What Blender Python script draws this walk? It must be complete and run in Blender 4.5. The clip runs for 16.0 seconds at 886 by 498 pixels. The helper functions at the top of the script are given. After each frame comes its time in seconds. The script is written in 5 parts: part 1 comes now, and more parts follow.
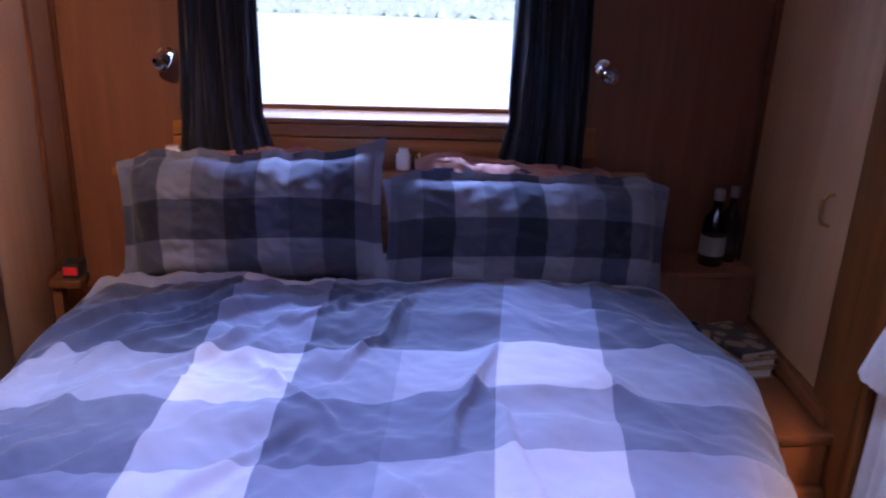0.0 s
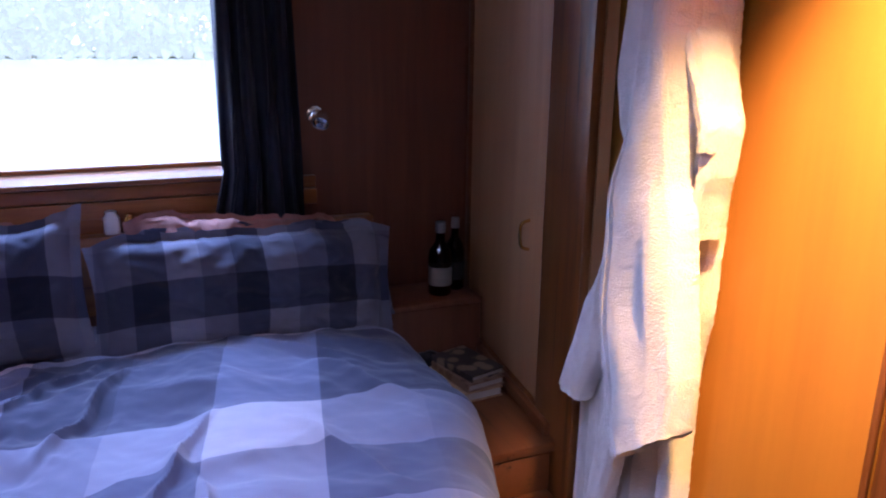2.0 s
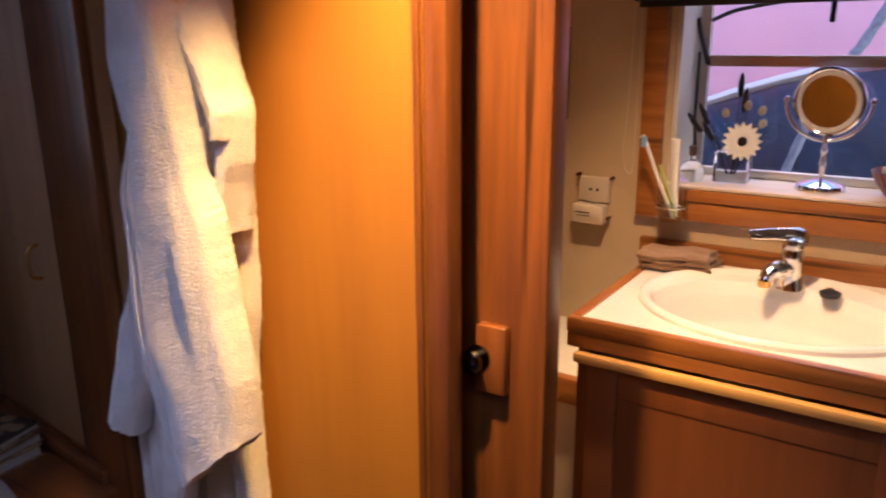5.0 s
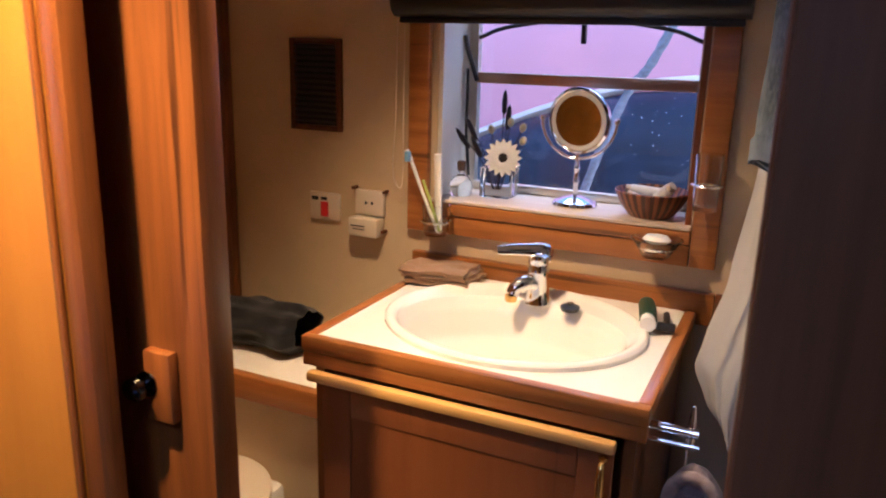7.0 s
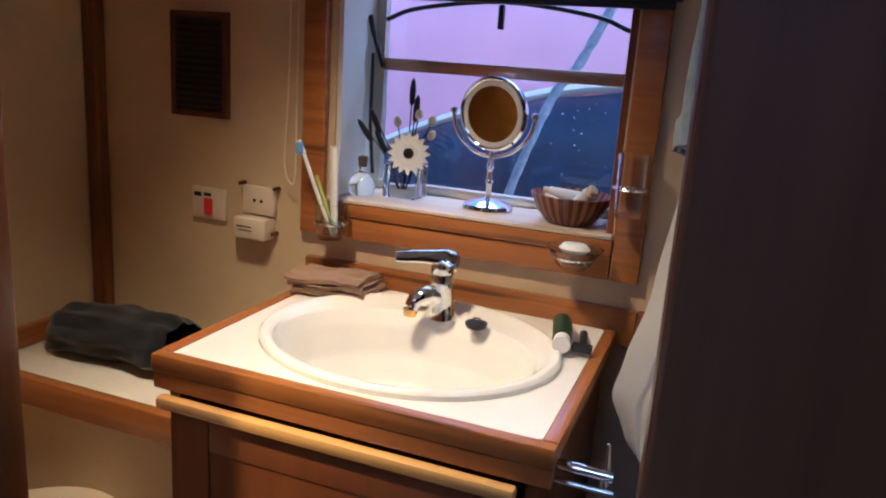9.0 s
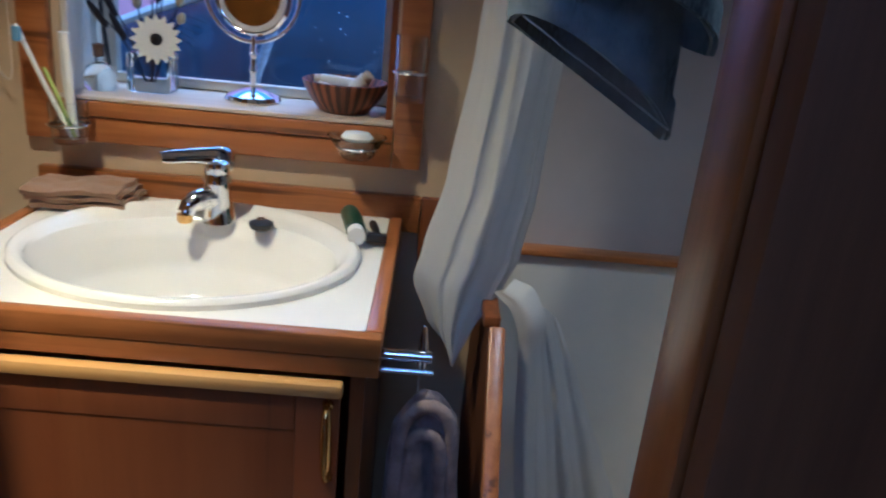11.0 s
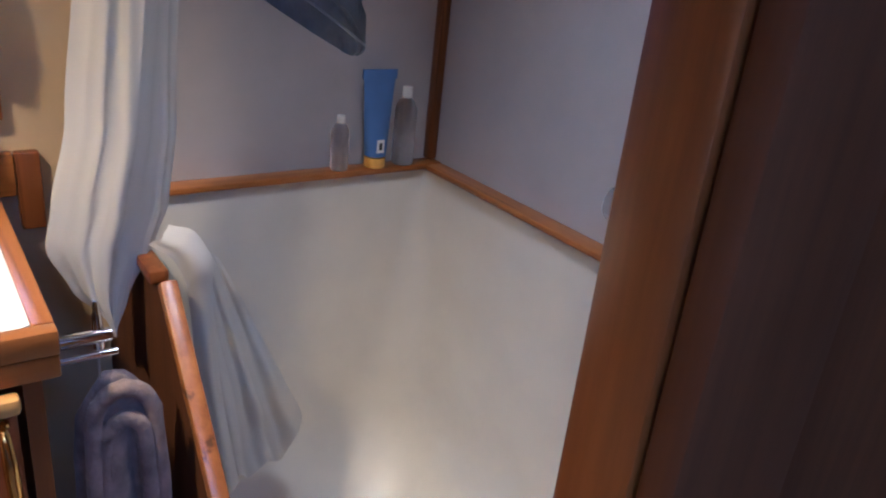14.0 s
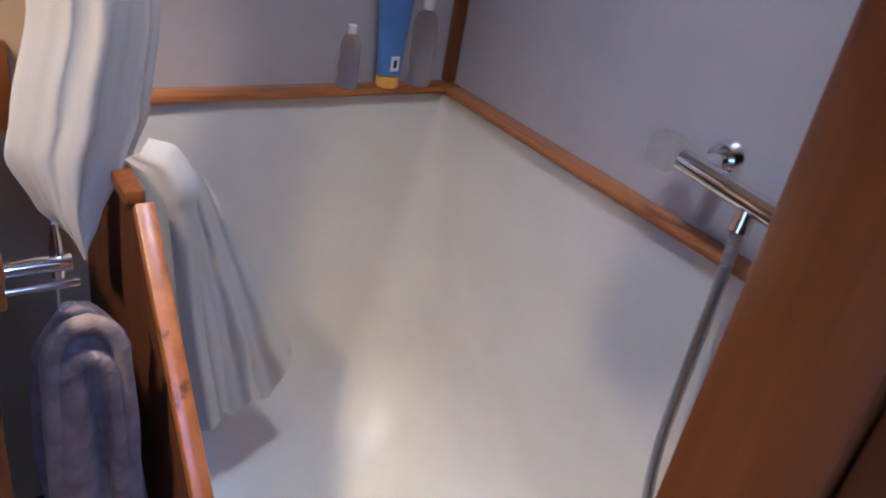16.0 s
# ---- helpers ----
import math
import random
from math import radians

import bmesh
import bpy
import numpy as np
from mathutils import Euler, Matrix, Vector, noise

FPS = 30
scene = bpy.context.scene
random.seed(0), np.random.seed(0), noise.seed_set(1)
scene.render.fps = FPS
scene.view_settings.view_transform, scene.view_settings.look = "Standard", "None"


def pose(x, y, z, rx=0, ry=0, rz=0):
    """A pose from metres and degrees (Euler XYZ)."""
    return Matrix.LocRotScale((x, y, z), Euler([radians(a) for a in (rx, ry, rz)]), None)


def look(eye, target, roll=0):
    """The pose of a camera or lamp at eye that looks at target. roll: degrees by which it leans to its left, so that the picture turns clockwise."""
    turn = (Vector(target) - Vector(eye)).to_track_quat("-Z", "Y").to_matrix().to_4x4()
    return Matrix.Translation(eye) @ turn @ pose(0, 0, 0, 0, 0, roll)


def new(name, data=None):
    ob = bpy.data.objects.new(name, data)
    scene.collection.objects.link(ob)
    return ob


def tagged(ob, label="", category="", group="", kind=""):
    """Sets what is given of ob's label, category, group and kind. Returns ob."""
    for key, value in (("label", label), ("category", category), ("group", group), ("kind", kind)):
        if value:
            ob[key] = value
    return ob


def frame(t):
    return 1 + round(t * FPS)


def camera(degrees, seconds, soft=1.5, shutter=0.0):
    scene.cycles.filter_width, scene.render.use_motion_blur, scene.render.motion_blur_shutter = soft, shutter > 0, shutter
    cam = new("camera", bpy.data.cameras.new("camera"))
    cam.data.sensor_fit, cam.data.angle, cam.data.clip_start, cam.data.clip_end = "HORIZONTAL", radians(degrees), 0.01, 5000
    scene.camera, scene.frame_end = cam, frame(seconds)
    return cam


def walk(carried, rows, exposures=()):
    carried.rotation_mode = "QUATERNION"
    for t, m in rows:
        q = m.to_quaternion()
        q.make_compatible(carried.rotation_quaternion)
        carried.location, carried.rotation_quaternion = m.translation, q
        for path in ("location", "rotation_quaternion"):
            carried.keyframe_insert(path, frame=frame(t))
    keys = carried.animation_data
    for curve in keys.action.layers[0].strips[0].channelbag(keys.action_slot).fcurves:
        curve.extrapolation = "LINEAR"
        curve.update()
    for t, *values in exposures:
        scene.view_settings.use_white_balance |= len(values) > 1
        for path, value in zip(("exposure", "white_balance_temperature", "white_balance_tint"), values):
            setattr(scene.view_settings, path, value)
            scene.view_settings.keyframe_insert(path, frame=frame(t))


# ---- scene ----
cam = camera(60.7, 16.0, soft=2.0, shutter=0.4)
PATH = [
    (0, (0.191, 0.204, 1.391), (0.383, 2.089, 0.749), 2.2),
    (0.5, (0.188, 0.197, 1.391), (0.551, 2.066, 0.779), 2.7),
    (1, (0.211, 0.193, 1.392), (0.716, 2.04, 0.813), 1.1),
    (1.5, (0.26, 0.192, 1.413), (0.886, 2.008, 0.855), -0.3),
    (2, (0.338, 0.184, 1.425), (1.072, 1.962, 0.88), 0.6),
    (2.5, (0.32, 0.214, 1.412), (1.161, 1.95, 0.881), 0.3),
    (3, (0.234, 0.261, 1.408), (1.273, 1.89, 0.889), -1.4),
    (3.5, (0.23, 0.288, 1.405), (1.471, 1.767, 0.879), -2.6),
    (4, (0.298, 0.289, 1.391), (1.717, 1.6, 0.874), -2.2),
    (4.5, (0.351, 0.273, 1.381), (1.88, 1.452, 0.862), -1.2),
    (5, (0.406, 0.233, 1.392), (2.021, 1.287, 0.861), -0.5),
    (7.5, (0.652, -0.048, 1.41), (2.42, 0.739, 0.906), 2.1),
    (8, (0.727, -0.042, 1.396), (2.515, 0.706, 0.903), 2.8),
    (10.5, (0.824, 0.048, 1.314), (2.717, 0.286, 0.715), 5.2),
    (11, (0.822, 0.094, 1.316), (2.704, 0.03, 0.642), 5.6),
    (11.5, (0.851, 0.12, 1.322), (2.706, -0.174, 0.634), 7.0),
    (12, (0.897, 0.13, 1.31), (2.712, -0.345, 0.617), 11.0),
    (12.5, (0.891, 0.182, 1.307), (2.668, -0.376, 0.577), 7.4),
    (13, (0.889, 0.228, 1.303), (2.588, -0.51, 0.55), 6.0),
    (13.5, (0.901, 0.232, 1.304), (2.48, -0.73, 0.541), 6.0),
    (14, (0.902, 0.238, 1.306), (2.366, -0.884, 0.534), 6.3),
    (14.5, (0.913, 0.226, 1.294), (2.33, -0.937, 0.493), 7.1),
    (15, (0.943, 0.206, 1.293), (2.313, -0.986, 0.455), 9.7),
    (15.5, (0.984, 0.189, 1.277), (2.343, -0.965, 0.37), 9.5),
    (16, (1.014, 0.171, 1.268), (2.4, -0.913, 0.317), 10.5),
]
walk(cam, [(t, look(eye, target, roll)) for t, eye, target, roll in PATH],
     [(0, 2.72, 5600, 33), (1.5, 2.66, 5600, 33), (2.5, 2.48, 5500, 30), (3.5, 1.98, 5700, 26), (5.2, 1.78, 5800, 24), (7.4, 1.95, 5000, 15), (8.2, 1.9, 4850, 13), (10.4, 1.4, 3880, 0), (11.0, 1.45, 3880, 0),
      (11.6, 1.55, 3900, 2), (12.0, 1.8, 4100, 5), (12.4, 2.0, 4250, 8), (13.4, 2.05, 4300, 8), (14.5, 2.46, 4300, 14), (16, 2.5, 4250, 13)])

# ---- light and world ----
world = bpy.data.worlds.new("world"); scene.world = world; world.use_nodes = True
wn = world.node_tree.nodes; wl = world.node_tree.links
sky = wn.new("ShaderNodeTexSky"); sky.sky_type = 'NISHITA'; sky.sun_disc = False
sky.sun_elevation = radians(42); sky.sun_rotation = radians(200)
wn["Background"].inputs["Strength"].default_value = 0.15
wl.new(sky.outputs[0], wn["Background"].inputs["Color"])


def lamp(name, kind, m, power, colour, **more):
    d = bpy.data.lights.new(name, kind); d.energy = power; d.color = colour
    for k, v in more.items():
        if k == "size": d.size = v
        if k == "size_y": d.shape = 'RECTANGLE'; d.size_y = v
        if k == "angle": d.angle = v
        if k == "spot": d.spot_size = v
        if k == "blend": d.spot_blend = v
        if k == "soft": d.shadow_soft_size = v
    ob = new(name, d); ob.matrix_world = m
    return ob


lamp("sun", 'SUN', look((1.3, -3, 4), (0, 0, 0)), 0.5, (1, 0.98, 0.95), angle=radians(6))
lamp("stern_window_sky", 'AREA', look((0.25, 2.85, 2.15), (0.25, 1.7, 1.0)), 13.5, (0.45, 0.63, 1.0), size=1.1, size_y=0.6)
lamp("side_window_sky", 'AREA', look((2.85, 0.47, 1.95), (2.0, 0.47, 0.9)), 1.8, (0.66, 0.78, 1.0), size=0.8, size_y=0.4)
# Sky light through an assumed overhead hatch, sited to light the bed
lamp("hatch_sky", 'AREA', look((0.00, 0.26, 2.42), (-0.02, 0.40, 0.0)), 7.2, (0.46, 0.57, 0.95), size=0.75, size_y=0.5)
lamp("downlight_beam", 'SPOT', look((0.92, 0.68, 1.955), (1.37, 0.83, 0.42)), 55, (1.0, 0.61, 0.18), spot=radians(62), blend=1.0, soft=0.025)
lamp("downlight_beam", 'SPOT', look((1.60, 0.645, 1.955), (1.70, 0.42, 0)), 28, (1.0, 0.64, 0.29), spot=radians(100), blend=0.9, soft=0.05)
# Added lamp, unseen: brightens the port wardrobe, paired with the starboard downlight
lamp("downlight_beam", 'SPOT', look((-0.25, 0.66, 1.955), (-0.62, 1.58, 1.28)), 14, (1.0, 0.62, 0.26), spot=radians(56), blend=0.8, soft=0.05)
lamp("downlight_beam", 'SPOT', look((1.55, -0.20, 1.955), (1.72, -0.32, 0)), 10.0, (1.0, 0.84, 0.66), spot=radians(88), blend=1.0, soft=0.12)


# ---- materials ----
def mat(name, base, rough=0.5, metal=0.0):
    m = bpy.data.materials.new(name); m.use_nodes = True
    b = m.node_tree.nodes["Principled BSDF"]
    b.inputs["Base Color"].default_value = (*base, 1); b.inputs["Roughness"].default_value = rough; b.inputs["Metallic"].default_value = metal
    return m, m.node_tree.nodes, m.node_tree.links, b


def mixed(n, l, fac, a, b):
    x = n.new("ShaderNodeMix"); x.data_type = 'RGBA'
    for i, v in ((6, a), (7, b)):
        if isinstance(v, tuple): x.inputs[i].default_value = (*v, 1)
        else: l.new(v, x.inputs[i])
    l.new(fac, x.inputs[0])
    return x.outputs[2]


def ramped(n, l, src, lo, hi):
    r = n.new("ShaderNodeMapRange"); r.inputs[1].default_value = lo; r.inputs[2].default_value = hi
    l.new(src, r.inputs[0])
    return r.outputs[0]


def noised(n, l, co, scale, detail=4, rough=0.55, stretch=(1, 1, 1)):
    mp = n.new("ShaderNodeMapping"); mp.inputs["Scale"].default_value = stretch
    l.new(co, mp.inputs[0])
    t = n.new("ShaderNodeTexNoise"); t.inputs["Scale"].default_value = scale; t.inputs["Detail"].default_value = detail; t.inputs["Roughness"].default_value = rough
    l.new(mp.outputs[0], t.inputs["Vector"])
    return t.outputs["Fac"]


def bumped(n, l, b, src, strength, distance):
    u = n.new("ShaderNodeBump"); u.inputs["Strength"].default_value = strength; u.inputs["Distance"].default_value = distance
    l.new(src, u.inputs["Height"]); l.new(u.outputs[0], b.inputs["Normal"])


def wood(name, dark, light, rough=0.32, grain=(1, 1, 0.06), scale=38, coat=0.15):
    """Varnished wood whose grain runs along the axis with the small stretch."""
    m, n, l, b = mat(name, light, rough)
    co = n.new("ShaderNodeTexCoord").outputs["Object"]
    fine = noised(n, l, co, scale, 6, 0.62, grain)
    broad = noised(n, l, co, 5, 3, 0.5, tuple(0.35 if g < 0.5 else 1.0 for g in grain))
    oi = n.new("ShaderNodeObjectInfo").outputs["Random"]
    c = mixed(n, l, ramped(n, l, fine, 0.36, 0.66), dark, light)
    mid = tuple((a + d) / 2 for a, d in zip(dark, light))
    c2 = mixed(n, l, ramped(n, l, broad, 0.42, 0.78), c, mid)
    if coat >= 0.1:
        # dark open pores drawn out along the grain
        pore = noised(n, l, co, scale * 0.9, 3, 0.7, tuple(g * 0.5 if g < 0.5 else g for g in grain))
        c2 = mixed(n, l, ramped(n, l, pore, 0.60, 0.70), c2, tuple(d * 0.5 for d in dark))
    hsv = n.new("ShaderNodeHueSaturation"); l.new(c2, hsv.inputs["Color"])
    l.new(ramped(n, l, oi, -2.5, 2.2), hsv.inputs["Value"])
    hsv.inputs["Value"].default_value = 1.0
    mr = n.new("ShaderNodeMapRange"); mr.inputs[3].default_value = 0.88; mr.inputs[4].default_value = 1.12
    l.new(oi, mr.inputs[0]); l.new(mr.outputs[0], hsv.inputs["Value"])
    l.new(hsv.outputs[0], b.inputs["Base Color"])
    rr = n.new("ShaderNodeMapRange"); rr.inputs[3].default_value = rough - 0.06; rr.inputs[4].default_value = rough + 0.12
    l.new(broad, rr.inputs[0]); l.new(rr.outputs[0], b.inputs["Roughness"])
    bumped(n, l, b, fine, 0.12, 0.002)
    b.inputs["Coat Weight"].default_value = coat; b.inputs["Coat Roughness"].default_value = 0.25
    return m


def plain(name, base, rough=0.5, metal=0.0, vary=0.12, scale=9, bump=0.05, fine=220):
    m, n, l, b = mat(name, base, rough, metal)
    co = n.new("ShaderNodeTexCoord").outputs["Object"]
    a = noised(n, l, co, scale, 4)
    lo = tuple(v * (1 - vary) for v in base); hi = tuple(min(1, v * (1 + vary)) for v in base)
    l.new(mixed(n, l, ramped(n, l, a, 0.3, 0.7), lo, hi), b.inputs["Base Color"])
    if bump:
        bumped(n, l, b, noised(n, l, co, fine, 3), bump, 0.002)
    return m


def glassy(name, colour=(1, 1, 1), rough=0.0, ior=1.45):
    m, n, l, b = mat(name, colour, rough)
    b.inputs["Transmission Weight"].default_value = 1.0; b.inputs["IOR"].default_value = ior
    return m


def cloth(name, base, vary=0.15, weave=600, bump=0.25, sheen=0.3, scale=7):
    m = plain(name, base, 0.9, 0, vary, scale, bump, weave)
    b = m.node_tree.nodes["Principled BSDF"]
    b.inputs["Sheen Weight"].default_value = sheen; b.inputs["Specular IOR Level"].default_value = 0.2
    return m


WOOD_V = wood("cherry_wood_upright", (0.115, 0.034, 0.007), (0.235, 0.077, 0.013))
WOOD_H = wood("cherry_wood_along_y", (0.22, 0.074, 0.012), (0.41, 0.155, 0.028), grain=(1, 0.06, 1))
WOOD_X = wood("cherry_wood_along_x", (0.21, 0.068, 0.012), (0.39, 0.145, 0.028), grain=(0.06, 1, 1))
PANEL = wood("veneer_panel", (0.38, 0.142, 0.006), (0.45, 0.182, 0.008), 0.55, scale=16, coat=0.03)
WARDROBE = wood("pale_brown_veneer", (0.43, 0.220, 0.092), (0.53, 0.285, 0.122), 0.5, scale=18, coat=0.03)
# Reddish shelf wood, darkened in colour for the shadow it stands in
SHELFWOOD = wood("red_cherry_shaded_along_y", (0.15, 0.046, 0.012), (0.25, 0.082, 0.020), 0.4, grain=(1, 0.06, 1))
DARKWOOD = wood("dark_brown_wood", (0.074, 0.027, 0.009), (0.114, 0.043, 0.014), 0.6, coat=0.0)
STERNWOOD = wood("red_brown_varnished_wood", (0.125, 0.042, 0.018), (0.185, 0.066, 0.027), 0.5, coat=0.0)
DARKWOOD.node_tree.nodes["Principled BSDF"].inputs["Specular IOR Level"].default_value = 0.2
WALL = plain("cream_laminate", (0.58, 0.44, 0.26), 0.45, vary=0.05, bump=0.03)
SHOWER = plain("white_shower_panel", (0.68, 0.63, 0.54), 0.36, vary=0.04, bump=0.02)
LAMINATE = plain("grey_white_laminate", (0.46, 0.42, 0.41), 0.42, vary=0.05, bump=0.02)
CEIL = plain("ceiling_paint", (0.72, 0.68, 0.60), 0.6, vary=0.04)
CARPET = cloth("carpet", (0.10, 0.08, 0.07), 0.3, 300, 0.6)
BLACK = plain("black_plastic", (0.012, 0.012, 0.014), 0.4, vary=0.2)


# ---- helpers for meshes ----
def box(bm, x0, x1, y0, y1, z0, z1, bevel=0.0, seg=2):
    """A box between two corners, added to bm, with its own edges rounded."""
    t = bmesh.new()
    bmesh.ops.create_cube(t, size=1, matrix=Matrix.Translation(((x0 + x1) / 2, (y0 + y1) / 2, (z0 + z1) / 2)) @ Matrix.Diagonal((abs(x1 - x0), abs(y1 - y0), abs(z1 - z0), 1)))
    if bevel:
        bmesh.ops.bevel(t, geom=t.edges[:], offset=bevel, segments=seg, profile=0.5, affect='EDGES')
    join(bm, t)
    return bm


def join(bm, t, m=None):
    if m is not None:
        t.transform(m)
    me = bpy.data.meshes.new("t"); t.to_mesh(me); t.free(); bm.from_mesh(me); bpy.data.meshes.remove(me)
    return bm


def boxed(*a, **k):
    return box(bmesh.new(), *a, **k)


def turned(profile, n=32, at=(0, 0, 0), scale=(1, 1), bm=None):
    """A lathe: (radius, z) pairs turned about the upright axis; scale squeezes it in x and y."""
    t = bmesh.new(); rings = []
    for r, z in profile:
        rings.append([t.verts.new((r * scale[0] * math.cos(2 * math.pi * i / n), r * scale[1] * math.sin(2 * math.pi * i / n), z)) for i in range(n)])
    for a, c in zip(rings, rings[1:]):
        for i in range(n):
            t.faces.new((a[i], a[(i + 1) % n], c[(i + 1) % n], c[i]))
    for ring, flip in ((rings[0], True), (rings[-1], False)):
        if profile[0 if flip else -1][0] > 1e-5:
            t.faces.new(ring[::-1] if flip else ring)
    bmesh.ops.remove_doubles(t, verts=t.verts[:], dist=1e-6)
    bmesh.ops.recalc_face_normals(t, faces=t.faces[:])
    return join(bm if bm is not None else bmesh.new(), t, Matrix.Translation(at))


def tube(points, radii, n=14, bm=None, flat=1.0, caps=True):
    """A round rod along points, with a radius for each (or one for all)."""
    t = bmesh.new(); pts = [Vector(p) for p in points]
    rad = radii if isinstance(radii, (list, tuple)) else [radii] * len(pts)
    rings = []; side = None
    for i, p in enumerate(pts):
        d = (pts[min(i + 1, len(pts) - 1)] - pts[max(i - 1, 0)]).normalized()
        if side is None:
            side = d.orthogonal().normalized()
        side = (side - d * side.dot(d)).normalized(); up = d.cross(side)
        rings.append([t.verts.new(p + (side * math.cos(2 * math.pi * k / n) + up * math.sin(2 * math.pi * k / n) * flat) * rad[i]) for k in range(n)])
    for a, c in zip(rings, rings[1:]):
        for k in range(n):
            t.faces.new((a[k], a[(k + 1) % n], c[(k + 1) % n], c[k]))
    if caps:
        t.faces.new(rings[0][::-1]); t.faces.new(rings[-1])
    bmesh.ops.recalc_face_normals(t, faces=t.faces[:])
    return join(bm if bm is not None else bmesh.new(), t)


def spline(points, n=24):
    """Points along a smooth line through the given ones."""
    p = [Vector(q) for q in points]; p = [p[0] * 2 - p[1]] + p + [p[-1] * 2 - p[-2]]; out = []
    m = len(p) - 3
    for k in range(n + 1):
        s = min(k / n * m, m - 1e-6); i = int(s); f = s - i
        a, b, c, d = p[i:i + 4]
        out.append(0.5 * (2 * b + (c - a) * f + (2 * a - 5 * b + 4 * c - d) * f * f + (3 * b - a - 3 * c + d) * f ** 3))
    return out


def sheet(fn, nu, nv, thick=0.0, bm=None, closed=False):
    """A surface from fn(u, v), u and v from 0 to 1; with thick a second skin behind it."""
    t = bmesh.new()
    g = [[t.verts.new(fn(i / nu, j / nv)) for j in range(nv + 1)] for i in range(nu + (0 if closed else 1))]
    w = len(g)
    for i in range(nu):
        for j in range(nv):
            t.faces.new((g[i][j], g[(i + 1) % w][j], g[(i + 1) % w][j + 1], g[i][j + 1]))
    t.normal_update()
    if thick:
        back = [[t.verts.new(q.co - q.normal * thick) for q in col] for col in g]
        for i in range(nu):
            for j in range(nv):
                t.faces.new((back[i][j], back[i][j + 1], back[(i + 1) % w][j + 1], back[(i + 1) % w][j]))
        for i in range(nu):
            k = (i + 1) % w
            t.faces.new((g[i][0], back[i][0], back[k][0], g[k][0])); t.faces.new((g[i][nv], g[k][nv], back[k][nv], back[i][nv]))
        if not closed:
            for j in range(nv):
                t.faces.new((g[0][j], g[0][j + 1], back[0][j + 1], back[0][j])); t.faces.new((g[nu][j], back[nu][j], back[nu][j + 1], g[nu][j + 1]))
    bmesh.ops.recalc_face_normals(t, faces=t.faces[:])
    return join(bm if bm is not None else bmesh.new(), t)


def part(name, bm, material, parent=None, label="", smooth=True):
    me = bpy.data.meshes.new(name); bm.to_mesh(me); bm.free()
    if smooth:
        me.shade_smooth()
        me.set_sharp_from_angle(angle=radians(38))
    me.materials.append(material)
    ob = new(name, me)
    if parent is not None:
        ob.parent = parent; ob.matrix_parent_inverse = parent.matrix_world.inverted()
    if label:
        ob["label"] = label
    return ob


def thing(name, label, category, at=(0, 0, 0), group=""):
    ob = new(name); ob.location = at; ob.empty_display_size = 0.05
    bpy.context.view_layer.update()
    return tagged(ob, label, category, group)


def setting(name, bm, material, label, category):
    return tagged(part(name, bm, material), label, category, kind="structure")


def rnd(x, y=0.0, z=0.0):
    return noise.noise(Vector((x, y, z)))


# ---- the shell of the boat ----
FLOOR, TOP = 0.0, 1.98
HULL = 2.25      # inner face of the starboard side
STERN = 2.16     # inner face of the stern wall
setting("floor", boxed(-1.3, 2.6, -1.6, 2.5, -0.05, FLOOR), CARPET, "dark carpeted cabin floor", "floor")
bm = boxed(-1.3, -0.42, -1.6, 2.6, TOP, TOP + 0.05); box(bm, 0.42, 2.6, -1.6, 2.6, TOP, TOP + 0.05)
box(bm, -0.42, 0.42, -1.6, -0.05, TOP, TOP + 0.05); box(bm, -0.42, 0.42, 0.52, 2.6, TOP, TOP + 0.05)
# Unseen coaming, added to cut the hatch light's spill to the sides
for x0, x1, y0, y1 in ((-0.46, -0.4205, -0.09, 0.56), (0.4205, 0.46, -0.09, 0.56), (-0.42, 0.42, -0.09, -0.0505), (-0.42, 0.42, 0.5205, 0.56)):
    box(bm, x0, x1, y0, y1, TOP + 0.0505, TOP + 0.36)
setting("ceiling", bm, CEIL, "cream painted cabin ceiling with an assumed, unseen hatch", "ceiling")


def wall_with_hole(name, axis, face, thick, a0, a1, hole, material, label):
    """A wall from floor to ceiling with one opening (a0, a1, z0, z1)."""
    h0, h1, z0, z1 = hole; bm = bmesh.new(); skins = []
    for d in (face, face + thick):
        skins.append([[bm.verts.new((d, p, q) if axis == 'x' else (p, d, q)) for p, q in ring] for ring in
                      (((a0, FLOOR), (a1, FLOOR), (a1, TOP), (a0, TOP)), ((h0, z0), (h1, z0), (h1, z1), (h0, z1)))])
    for k in range(4):
        n = (k + 1) % 4
        for outer, inner in skins:
            bm.faces.new((outer[k], outer[n], inner[n], inner[k]))
        for r in (0, 1):
            bm.faces.new((skins[0][r][k], skins[0][r][n], skins[1][r][n], skins[1][r][k]))
    bmesh.ops.recalc_face_normals(bm, faces=bm.faces[:])
    return setting(name, bm, material, label, "wall")


wall_with_hole("wall_stern", 'y', STERN, 0.16, -1.2, 2.45, (-0.22, 0.70, 1.066, 1.80), STERNWOOD, "dark varnished wooden cabin wall behind the bed")
wall_with_hole("wall_starboard", 'x', HULL, 0.20, -0.75, 2.16, (0.165, 0.775, 1.045, 1.60), WALL, "cream laminate cabin side with a window")
setting("wall_port", boxed(-1.3, -1.2, -1.6, 2.32, FLOOR, TOP), PANEL, "veneered cabin side wall", "wall")
setting("wall_bow", boxed(-1.2, 1.06, -1.6, -1.5, FLOOR, TOP), PANEL, "veneered cabin wall", "wall")
setting("wall_corridor", boxed(1.070, 1.105, -1.5, -0.056, FLOOR, TOP), DARKWOOD, "dark brown wooden partition beside the washroom opening", "wall")
